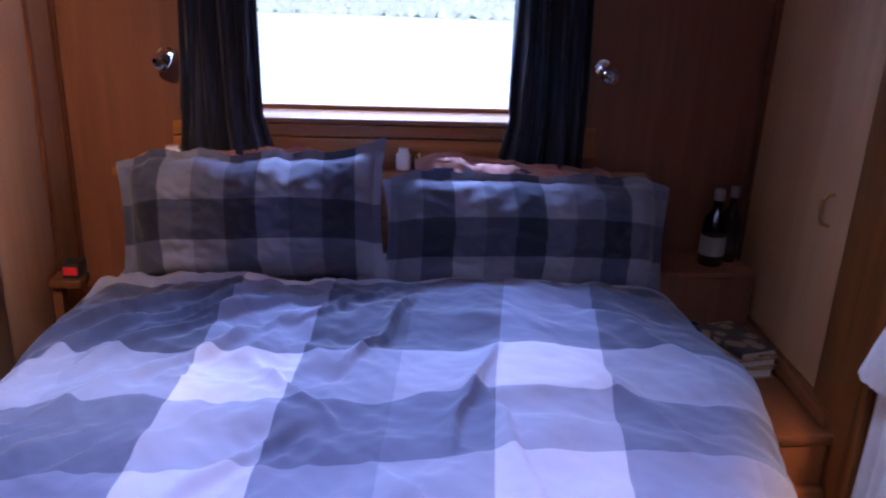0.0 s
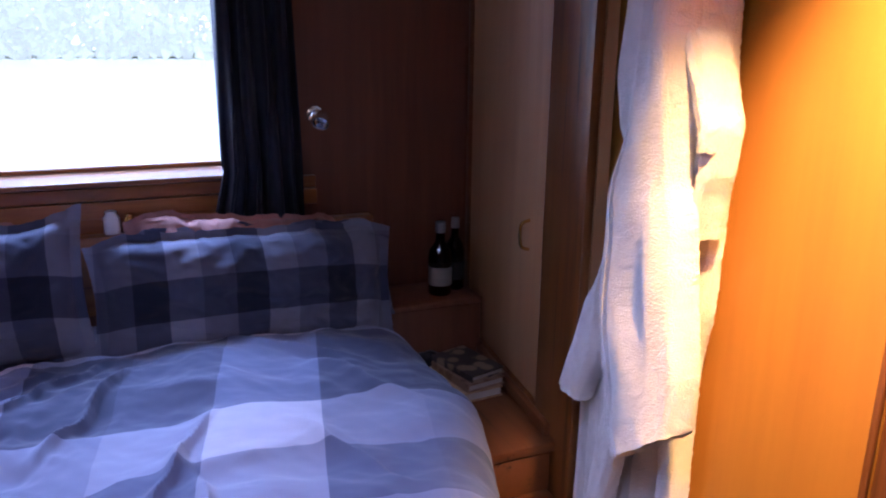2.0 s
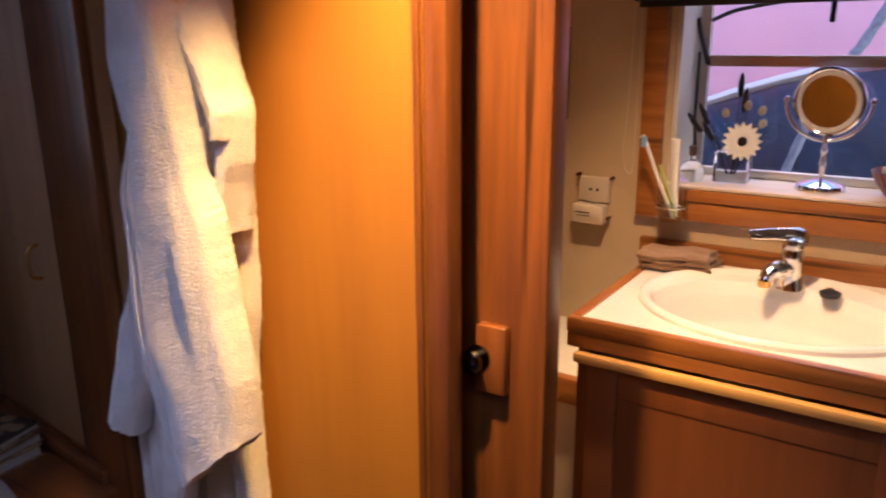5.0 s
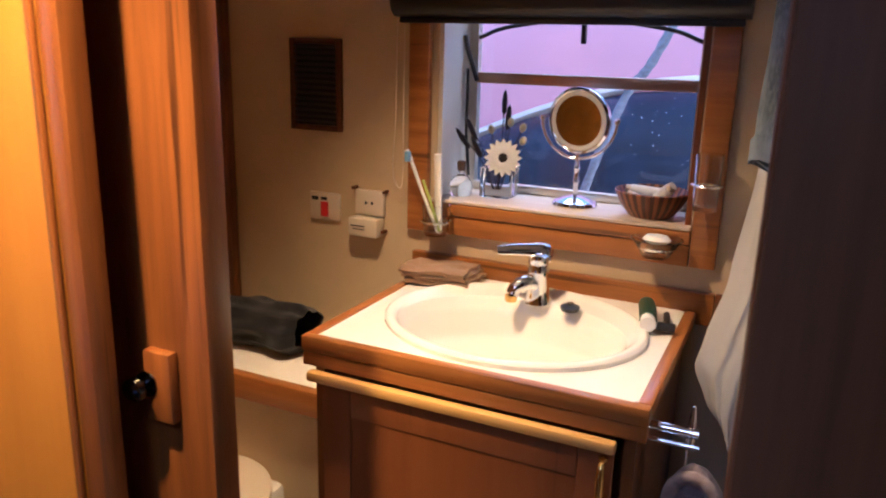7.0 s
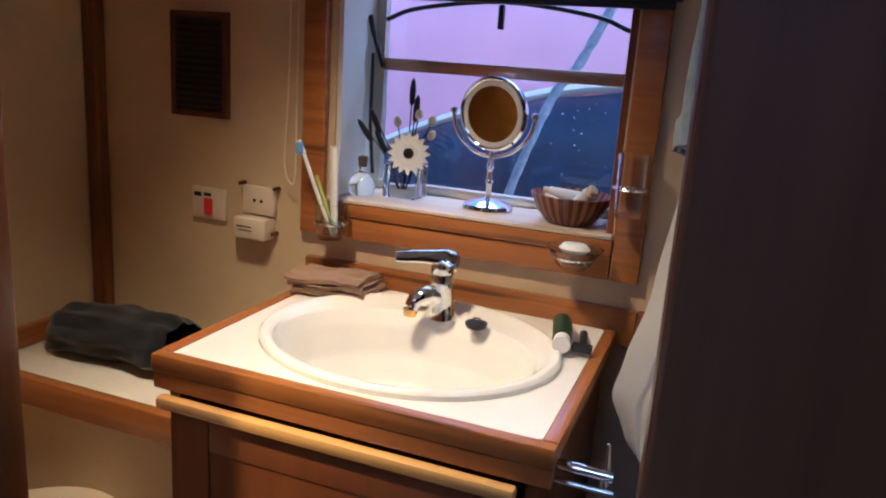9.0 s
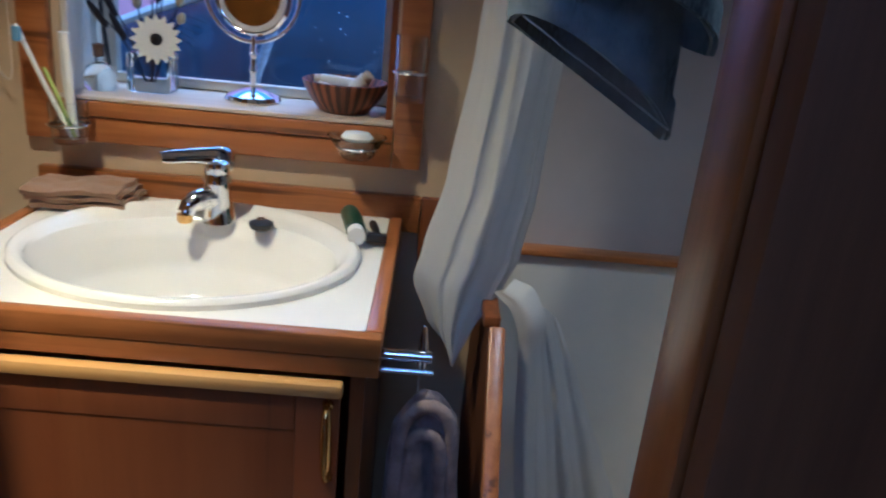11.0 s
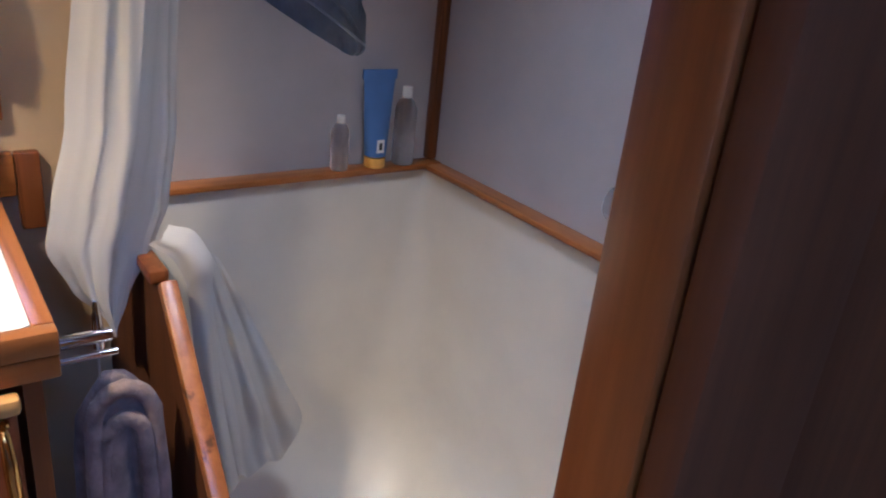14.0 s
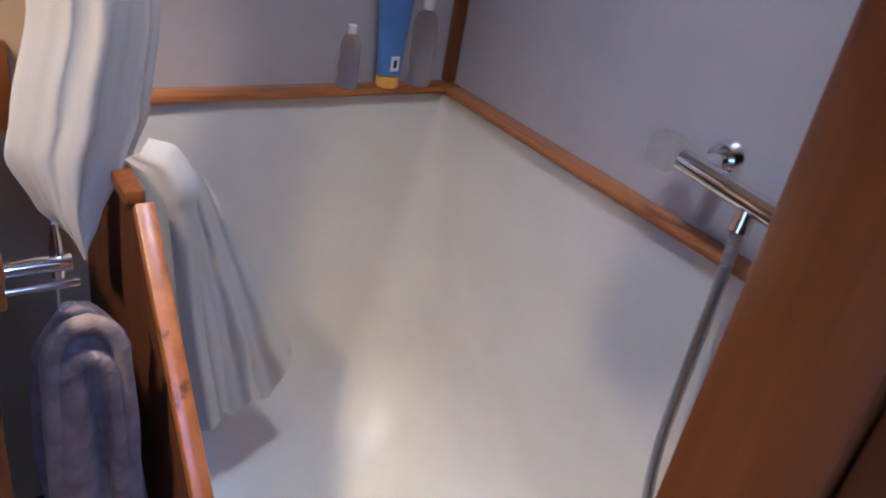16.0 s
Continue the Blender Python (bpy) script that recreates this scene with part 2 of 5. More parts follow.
setting("wall_washroom_end", boxed(1.42, 2.25, 1.44, 1.48, FLOOR, TOP), WALL, "cream laminate washroom end wall", "wall")
setting("wall_partition", boxed(1.20, 1.225, 0.780, 1.52, FLOOR, TOP), PANEL, "amber veneered partition panel", "wall")
setting("wall_pocket", boxed(1.40, 1.42, 0.74, 1.44, FLOOR, TOP), PANEL, "veneered inner wall of the sliding door pocket", "wall")

# ---- more materials ----
NAVY = cloth("navy_velvet", (0.010, 0.012, 0.022), 0.4, 300, 0.2, 0.10)
NAVY.node_tree.nodes["Principled BSDF"].inputs["Roughness"].default_value = 0.55; NAVY.node_tree.nodes["Principled BSDF"].inputs["Specular IOR Level"].default_value = 0.25
WHITE_TERRY = cloth("white_terry", (0.74, 0.68, 0.62), 0.07, 300, 1.0, 0.2, 25)
for k_ in WHITE_TERRY.node_tree.nodes:
    if k_.bl_idname == "ShaderNodeBump": k_.inputs["Distance"].default_value = 0.0025
GREY_TERRY = cloth("grey_terry", (0.21, 0.155, 0.135), 0.35, 200, 1.0, 0.12, 30)
BLACK_TERRY = cloth("black_terry", (0.010, 0.010, 0.013), 0.3, 420, 0.8, 0.3, 20)
CURTAIN = cloth("white_shower_curtain", (0.68, 0.65, 0.60), 0.05, 900, 0.15, 0.1)
cn_ = CURTAIN.node_tree.nodes; cl_ = CURTAIN.node_tree.links
thin = cn_.new("ShaderNodeBsdfTranslucent"); thin.inputs["Color"].default_value = (0.70, 0.66, 0.60, 1)
half = cn_.new("ShaderNodeMixShader"); half.inputs[0].default_value = 0.40
cl_.new(cn_["Principled BSDF"].outputs[0], half.inputs[1]); cl_.new(thin.outputs[0], half.inputs[2]); cl_.new(half.outputs[0], cn_["Material Output"].inputs["Surface"])
PINK = cloth("dusky_pink_cotton", (0.38, 0.17, 0.13), 0.25, 500, 0.2)
FLANNEL = cloth("taupe_flannel", (0.30, 0.18, 0.10), 0.2, 420, 0.8)
CHROME = plain("chrome", (0.82, 0.82, 0.83), 0.07, 1.0, 0.03, 6, 0)
BRASS = plain("brass", (0.72, 0.46, 0.14), 0.2, 1.0, 0.12, 30, 0)
CERAMIC = plain("white_ceramic", (0.78, 0.74, 0.66), 0.09, vary=0.02, bump=0)
TOPWHITE = plain("white_laminate_top", (0.76, 0.71, 0.62), 0.25, vary=0.03, bump=0.01)
GLASS = glassy("clear_glass", (0.96, 0.98, 0.97), 0.01)
PANE = glassy("window_glass", (0.97, 0.98, 1.0), 0.0)
ALU = plain("brushed_aluminium", (0.62, 0.58, 0.50), 0.38, 0.8, 0.08)
BRONZE = plain("anodised_bronze", (0.46, 0.30, 0.20), 0.35, 0.7, 0.1)
IVORY = plain("ivory_plastic", (0.66, 0.56, 0.42), 0.4, vary=0.03)
RED = plain("red_plastic", (0.55, 0.02, 0.015), 0.35)
SOAP = plain("white_soap", (0.80, 0.78, 0.74), 0.4, vary=0.02)
GREEN = plain("dark_green_tube", (0.012, 0.05, 0.03), 0.3)
BLUE = plain("sky_blue_tube", (0.11, 0.20, 0.44), 0.4)
AMBER = plain("amber_cap", (0.75, 0.40, 0.06), 0.4)
PETAL = cloth("white_petals", (0.80, 0.80, 0.78), 0.04, 300, 0.1, 0.1)
REED = cloth("dried_dark_reed", (0.020, 0.016, 0.022), 0.4, 300, 0.3)
SEED = cloth("dried_seed_pod", (0.48, 0.42, 0.28), 0.2, 300, 0.3)
PAPER = plain("paper_pages", (0.45, 0.40, 0.33), 0.7)


def checks(name, size_x, size_y, off_x, off_y, tones_x, tones_y, light, middle, dark):
    """Woven checks: stripes of several tones one way, crossed by stripes of several tones the other way."""
    m, n, l, b = mat(name, middle, 0.9)
    co = n.new("ShaderNodeTexCoord").outputs["UV"]
    sep = n.new("ShaderNodeSeparateXYZ"); l.new(co, sep.inputs[0])

    def stripes(src, size, off, tones):
        a = n.new("ShaderNodeMath"); a.operation = 'SUBTRACT'; l.new(src, a.inputs[0]); a.inputs[1].default_value = off
        d = n.new("ShaderNodeMath"); d.operation = 'DIVIDE'; l.new(a.outputs[0], d.inputs[0]); d.inputs[1].default_value = size * len(tones)
        f = n.new("ShaderNodeMath"); f.operation = 'FRACT'; l.new(d.outputs[0], f.inputs[0])
        r = n.new("ShaderNodeValToRGB"); r.color_ramp.interpolation = 'CONSTANT'
        e = r.color_ramp.elements
        for k, v in enumerate(tones):
            q = e[k] if k < 2 else e.new(k / len(tones))
            q.position = k / len(tones); q.color = (v, v, v, 1)
        l.new(f.outputs[0], r.inputs[0])
        return r.outputs[0]
    sx = stripes(sep.outputs[0], size_x, off_x, tones_x); sy = stripes(sep.outputs[1], size_y, off_y, tones_y)
    add = n.new("ShaderNodeMath"); add.operation = 'ADD'; l.new(sx, add.inputs[0]); l.new(sy, add.inputs[1])
    half = n.new("ShaderNodeMath"); half.operation = 'MULTIPLY'; half.inputs[1].default_value = 0.5; l.new(add.outputs[0], half.inputs[0])
    ramp = n.new("ShaderNodeValToRGB"); e = ramp.color_ramp.elements
    e[0].position = 0; e[0].color = (*dark, 1); e[1].position = 1.0; e[1].color = (*light, 1)
    k = e.new(0.5); k.color = (*middle, 1)
    l.new(half.outputs[0], ramp.inputs[0])
    ob = n.new("ShaderNodeTexCoord").outputs["Object"]
    fade = noised(n, l, ob, 6, 4); weave = noised(n, l, ob, 700, 2)
    hs = n.new("ShaderNodeHueSaturation"); l.new(ramp.outputs[0], hs.inputs["Color"])
    mr = n.new("ShaderNodeMapRange"); mr.inputs[3].default_value = 0.85; mr.inputs[4].default_value = 1.15
    l.new(fade, mr.inputs[0]); l.new(mr.outputs[0], hs.inputs["Value"]); l.new(hs.outputs[0], b.inputs["Base Color"])
    crease = noised(n, l, ob, 8, 2, 0.42, (1.0, 1.5, 1.0))
    tot = n.new("ShaderNodeMath"); tot.operation = 'MULTIPLY_ADD'; tot.inputs[1].default_value = 0.006; l.new(weave, tot.inputs[0]); l.new(crease, tot.inputs[2])
    bumped(n, l, b, tot.outputs[0], 0.6, 0.035)
    b.inputs["Sheen Weight"].default_value = 0.15; b.inputs["Specular IOR Level"].default_value = 0.15
    return m


DUVET = checks("checked_duvet_cotton", 0.188, 0.172, 0.492, 1.07, (0.92, 0.22, 0.15, 1.0, 0.16, 0.32), (0.40, 1.0, 0.08, 0.0, 0.95), (0.52, 0.51, 0.58), (0.150, 0.170, 0.26), (0.034, 0.040, 0.068))
# Duvet's fabric again, with the shade on the pillow fronts put into its tones
CASE = checks("checked_pillow_cotton_shaded", 0.070, 0.090, 0.02, 0.03, (1.0, 0.55, 0.0), (0.75, 0.95, 0.0), (0.19, 0.20, 0.26), (0.060, 0.068, 0.110), (0.016, 0.019, 0.034))


def uv_plane(ob, fn):
    """Lay the weave on a cloth: fn gives u, v in metres from a vertex of the mesh."""
    me = ob.data; lay = me.uv_layers.new(name="weave")
    for lp in me.loops:
        lay.data[lp.index].uv = fn(me.vertices[lp.vertex_index].co)
    return ob


# ---- trims, doors and panels of the shell ----
def trim(name, bm, material, label):
    return setting(name, bm, material, label, "trim")


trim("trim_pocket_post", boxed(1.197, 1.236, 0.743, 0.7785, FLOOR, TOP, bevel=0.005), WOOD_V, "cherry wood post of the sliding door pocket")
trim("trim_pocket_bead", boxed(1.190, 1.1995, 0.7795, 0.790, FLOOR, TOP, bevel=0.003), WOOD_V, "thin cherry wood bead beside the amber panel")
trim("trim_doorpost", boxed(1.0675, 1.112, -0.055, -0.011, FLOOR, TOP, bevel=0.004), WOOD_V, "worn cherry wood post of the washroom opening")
trim("trim_doorpost_outer", boxed(1.046, 1.0670, -0.120, -0.014, FLOOR, TOP, bevel=0.005), DARKWOOD, "dark brown architrave of the washroom opening")
door = setting("door_1", boxed(1.303, 1.353, 0.650, 1.38, FLOOR + 0.02, TOP - 0.03, bevel=0.004), WOOD_V, "cherry wood sliding door pushed into its pocket", "door")
plate = part("lock_plate", boxed(1.284, 1.3025, 0.704, 0.752, 0.895, 1.000, bevel=0.004), WOOD_V, door, "wooden lock block")
kn = turned([(0.0, 0.034), (0.012, 0.034), (0.020, 0.028), (0.021, 0.018), (0.012, 0.010), (0.010, 0.0), (0.022, -0.002), (0.022, -0.006), (0.0, -0.006)], 24)
kn.transform(Matrix.Translation((1.280, 0.746, 0.950)) @ Matrix.Scale(0.85, 4) @ Matrix.Rotation(radians(-90), 4, 'Y'))
part("knob", kn, plain("dark_chrome", (0.10, 0.10, 0.11), 0.12, 1.0, 0.05, 6, 0), door, "dark chrome turn knob")

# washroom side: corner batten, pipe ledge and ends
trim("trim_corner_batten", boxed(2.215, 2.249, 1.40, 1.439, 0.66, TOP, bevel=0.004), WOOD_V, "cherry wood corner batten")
ledge = setting("ledge", boxed(1.90, 2.249, 0.80, 1.439, 0.615, 0.650, bevel=0.003), TOPWHITE, "cream pipe ledge with cherry wood edging", "ledge")
part("edging", boxed(1.872, 1.899, 0.80, 1.439, 0.590, 0.654, bevel=0.005), WOOD_H, ledge, "cherry wood edging")
part("riser", boxed(1.905, 1.93, 0.80, 1.439, FLOOR, 0.612), WALL, ledge)
part("upstand", boxed(1.90, 2.21, 1.415, 1.438, 0.652, 0.70, bevel=0.004), WOOD_X, ledge, "cherry wood upstand")

# shower: lower boxed-out panels with a ledge on top
setting("wall_shower_end", boxed(1.112, 2.40, -0.78, -0.72, FLOOR, TOP), LAMINATE, "pale laminate shower end wall", "wall")
setting("wall_shower_side", boxed(2.168, 2.2485, -0.718, -0.046, 0.60, TOP), LAMINATE, "pale laminate upper shower wall", "wall")
setting("wall_shower_head", boxed(1.112, 2.167, -0.718, -0.672, 0.60, TOP), LAMINATE, "pale laminate upper shower end wall", "wall")


def moulding_at(u, v):
    """A moulded shower base: two upright sides, a rounded corner between them and a wide cove at the foot."""
    cove = 0.22; r = 0.012 + 0.17 * min(1, v * 1.3)
    xs, ys = 2.136, -0.641
    la, lb = -0.05 - (ys + r), (xs - r) - 1.113
    arc = r * math.pi / 2; s = u * (la + arc + lb)
    if s < la: p, n = Vector((xs, -0.05 - s, 0)), Vector((-1, 0, 0))
    elif s < la + arc:
        a = (s - la) / r; p = Vector((xs - r + r * math.cos(a), ys + r - r * math.sin(a), 0)); n = Vector((-math.cos(a), math.sin(a), 0))
    else: p, n = Vector((xs - r - (s - la - arc), ys, 0)), Vector((0, 1, 0))
    h = 0.847 - 0.10 - cove; tot = h + cove * math.pi / 2; d = v * tot
    if d < h: return Vector((p.x, p.y, 0.847 - d))
    a = (d - h) / cove
    return Vector((p.x, p.y, 0.10 + cove - cove * math.sin(a))) + n * cove * (1 - math.cos(a)) * (0.55 + 0.45)


setting("shower_moulding", sheet(moulding_at, 80, 30), SHOWER, "pale moulded shower surround with a rounded corner", "shower base")
trim("trim_shower_ledge", boxed(2.124, 2.1675, -0.6715, -0.047, 0.850, 0.863, bevel=0.005), WOOD_H, "cherry wood ledge along the shower side")
trim("trim_shower_ledge_end", boxed(1.113, 2.123, -0.6715, -0.629, 0.850, 0.863, bevel=0.005), WOOD_X, "cherry wood ledge along the shower end")
trim("trim_shower_corner", boxed(2.146, 2.1675, -0.6715, -0.650, 0.864, TOP, bevel=0.004), WOOD_V, "cherry wood batten in the shower corner")
bm = boxed(1.113, 2.249, -0.72, -0.046, FLOOR, 0.10, bevel=0.005)
setting("shower_tray", bm, SHOWER, "pale shower tray", "shower tray")


def prism(outline, y0, y1):
    """An upright board cut to an outline of (x, z)."""
    t = bmesh.new(); a = [t.verts.new((x, y0, z)) for x, z in outline]; b = [t.verts.new((x, y1, z)) for x, z in outline]; n = len(a)
    t.faces.new(a); t.faces.new(b[::-1])
    for k in range(n): t.faces.new((a[k], b[k], b[(k + 1) % n], a[(k + 1) % n]))
    bmesh.ops.recalc_face_normals(t, faces=t.faces[:])
    return t


# Dark wood carries the shade on the panel's side, lighter capping its lit edge
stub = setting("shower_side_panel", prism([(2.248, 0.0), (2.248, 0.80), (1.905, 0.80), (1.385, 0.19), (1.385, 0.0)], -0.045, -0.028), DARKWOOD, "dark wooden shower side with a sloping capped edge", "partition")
cap = boxed(0, 0.80, -0.0515, -0.0265, 0, 0.022, bevel=0.004); cap.transform(Matrix.Translation((1.385, 0, 0.192)) @ Matrix.Rotation(-math.atan2(0.61, 0.52), 4, 'Y'))
part("capping", cap, WOOD_X, stub, "lighter cherry wood capping")
part("capping", boxed(1.905, 2.1665, -0.0455, -0.018, 0.802, 0.822, bevel=0.004), WOOD_V, stub, "cherry wood capping")

# ---- stern window ----
win = setting("window_1", boxed(-0.30, 0.78, 2.132, 2.158, 0.990, 1.030, bevel=0.003), WOOD_X, "wide cherry wood framed stern window, bright outside", "window")
part("window_sill", boxed(-0.215, 0.695, 2.128, 2.318, 1.067, 1.081, bevel=0.004), WOOD_X, win)
part("window_frame", box(box(box(boxed(-0.215, 0.695, 2.27, 2.31, 1.082, 1.094, bevel=0.003), -0.215, 0.695, 2.27, 2.31, 1.77, 1.80), -0.215, -0.19, 2.27, 2.31, 1.095, 1.769), 0.67, 0.695, 2.27, 2.31, 1.095, 1.769), WOOD_X, win)
p = part("pane", boxed(-0.19, 0.67, 2.286, 2.292, 1.095, 1.769), PANE, win); p.visible_shadow = False
part("rail", boxed(-0.30, 0.78, 2.140, 2.158, 1.032, 1.064, bevel=0.003), WOOD_X, win)
lining = trim("trim_stern_boarding", boxed(-0.14, 0.63, 2.150, 2.159, 0.74, 0.988), WOOD_X, "cherry wood boarding under the stern window")
part("batten", boxed(0.118, 0.130, 2.143, 2.149, 0.90, 0.987), WOOD_V, lining)

# ---- washroom window ----
win2 = setting("window_2", box(box(box(boxed(2.228, 2.249, 0.790, 0.845, 0.965, 1.60, bevel=0.004), 2.228, 2.249, 0.105, 0.160, 0.965, 1.60, bevel=0.004), 2.228, 2.249, 0.161, 0.789, 0.965, 1.012, bevel=0.004), 2.222, 2.249, 0.161, 0.789, 1.014, 1.043, bevel=0.004), WOOD_H, "cherry wood framed washroom window with a hopper vent", "window")
part("window_sill", boxed(2.224, 2.448, 0.163, 0.777, 1.0445, 1.052, bevel=0.002), wood("pale_sill", (0.52, 0.42, 0.33), (0.66, 0.56, 0.46), 0.4, (1, 0.06, 1)), win2, "pale worn wooden sill")
part("reveal", boxed(2.251, 2.44, 0.763, 0.774, 1.053, 1.60), SHOWER, win2, "cream reveal")
part("reveal", boxed(2.251, 2.44, 0.166, 0.178, 1.053, 1.60), WOOD_V, win2)
fr = box(box(boxed(2.40, 2.425, 0.18, 0.76, 1.053, 1.073, bevel=0.002), 2.40, 2.425, 0.738, 0.76, 1.073, 1.60), 2.40, 2.425, 0.18, 0.20, 1.073, 1.60)
part("window_frame", fr, ALU, win2, "aluminium window frame")
part("transom", boxed(2.393, 2.428, 0.2005, 0.7375, 1.325, 1.352, bevel=0.003), BRONZE, win2, "bronze transom under the hopper")
p = part("pane", boxed(2.410, 2.415, 0.20, 0.738, 1.074, 1.324), PANE, win2); p.visible_shadow = False
p = part("pane", boxed(2.410, 2.415, 0.20, 0.738, 1.353, 1.56), PANE, win2); p.visible_shadow = False
random.seed(21); dr_ = bmesh.new()
for k in range(26):
    r_ = random.uniform(0.0008, 0.0022)
    turned([(0.0, -r_), (r_, 0.0), (0.0, r_)], 6, (2.4163, random.uniform(0.205, 0.60) if k < 12 else random.uniform(0.25, 0.33), random.uniform(1.08, 1.32)), bm=dr_)
tagged(part("raindrops", dr_, plain("bright_water", (0.8, 0.82, 0.85), 0.2), win2), "", "", kind="stuff")
part("stay", tube([(2.39, 0.735, 1.33), (2.375, 0.757, 1.41), (2.365, 0.760, 1.44)], 0.006, 8), BLACK, win2, "black hopper stay")
part("stay", tube([(2.37, 0.752, 1.36), (2.37, 0.752, 1.20), (2.38, 0.745, 1.09)], 0.004, 8), BLACK, win2, "black hopper stay")
part("catch", boxed(2.385, 2.400, 0.462, 0.474, 1.425, 1.475, bevel=0.003), BLACK, win2, "black window catch")
gask = tube(spline([(2.405, 0.738, 1.435), (2.405, 0.66, 1.462), (2.405, 0.47, 1.482), (2.405, 0.28, 1.462), (2.405, 0.20, 1.435)], 20), 0.005, 8)
part("gasket", gask, BLACK, win2, "black rubber gasket")

blind = thing("roller_blind", "black roller blind rolled up over the window", "blind", (2.20, 0.47, 1.50))
roll = tube([(2.195, 0.09, 1.51), (2.195, 0.86, 1.51)], 0.035, 20)
part("roll", roll, BLACK, blind)
part("hem_bar", boxed(2.188, 2.202, 0.10, 0.85, 1.462, 1.476, bevel=0.003), BLACK, blind)
ch = bmesh.new()
for i in range(60):
    a = i / 59
    for q in spline([(2.215, 0.868, 1.50), (2.215, 0.872, 1.25), (2.218, 0.880, 1.12), (2.218, 0.868, 1.075), (2.218, 0.853, 1.09), (2.218, 0.852, 1.25), (2.218, 0.851, 1.50)], 59)[i:i + 1]:
        turned([(0, -0.0022), (0.0022, 0), (0, 0.0022)], 6, q, bm=ch)
ch2 = tube(spline([(2.215, 0.868, 1.50), (2.215, 0.872, 1.25), (2.218, 0.880, 1.12), (2.218, 0.868, 1.075), (2.218, 0.853, 1.09), (2.218, 0.852, 1.25), (2.218, 0.851, 1.50)], 40), 0.0009, 6, bm=ch)
part("pull_chain", ch2, IVORY, blind, "white beaded pull chain")

# ---- the bed ----
bed = thing("bed", "low wooden cabin bed with a thick mattress", "bed", (0.22, 1.3, 0))


def slab(outline, z0, z1, bevel):
    """An upright slab over an outline on the floor."""
    bm = bmesh.new(); f = bm.faces.new([bm.verts.new((x, y, z0)) for x, y in outline])
    top = bmesh.ops.extrude_face_region(bm, geom=[f])["geom"]
    bmesh.ops.translate(bm, vec=(0, 0, z1 - z0), verts=[v for v in top if isinstance(v, bmesh.types.BMVert)])
    bmesh.ops.recalc_face_normals(bm, faces=bm.faces[:])
    bmesh.ops.bevel(bm, geom=bm.edges[:], offset=bevel, segments=3, affect='EDGES')
    return bm


BED = [(-0.43, 0.50), (0.34, 0.50), (0.72, 1.30), (0.84, 1.56), (0.84, 2.13), (-0.43, 2.13)]
part("base", slab(BED, FLOOR, 0.46, 0.01), WOOD_X, bed)
part("mattress", slab(BED, 0.462, 0.735, 0.04), cloth("mattress_ticking", (0.22, 0.22, 0.28)), bed)


FOLDS = [(-0.10, 1.72, -0.46, 1.36, 0.022, 0.016), (0.00, 1.74, -0.44, 1.22, 0.026, 0.018), (-0.02, 1.62, -0.46, 1.10, 0.020, 0.014), (0.10, 1.60, -0.40, 1.02, 0.024, 0.014),
         (0.12, 1.70, -0.20, 1.46, 0.022, 0.016), (0.30, 1.66, 0.16, 1.36, 0.018, 0.015), (0.24, 1.72, 0.05, 1.52, 0.018, 0.012), (0.42, 1.40, 0.30, 1.10, 0.020, 0.014), (0.36, 1.30, 0.40, 0.95, 0.024, 0.012),
         (0.62, 1.62, 0.78, 1.36, 0.030, 0.014), (0.50, 1.74, 0.74, 1.60, 0.020, 0.010), (0.55, 1.34, 0.66, 1.12, 0.020, 0.011), (0.10, 1.16, -0.10, 0.90, 0.026, 0.012), (-0.22, 1.40, -0.46, 1.26, 0.014, 0.010),
         (-0.24, 1.18, -0.46, 0.98, 0.016, 0.010), (0.20, 1.06, 0.34, 0.80, 0.022, 0.011), (0.00, 1.36, 0.14, 1.16, 0.016, 0.010)]


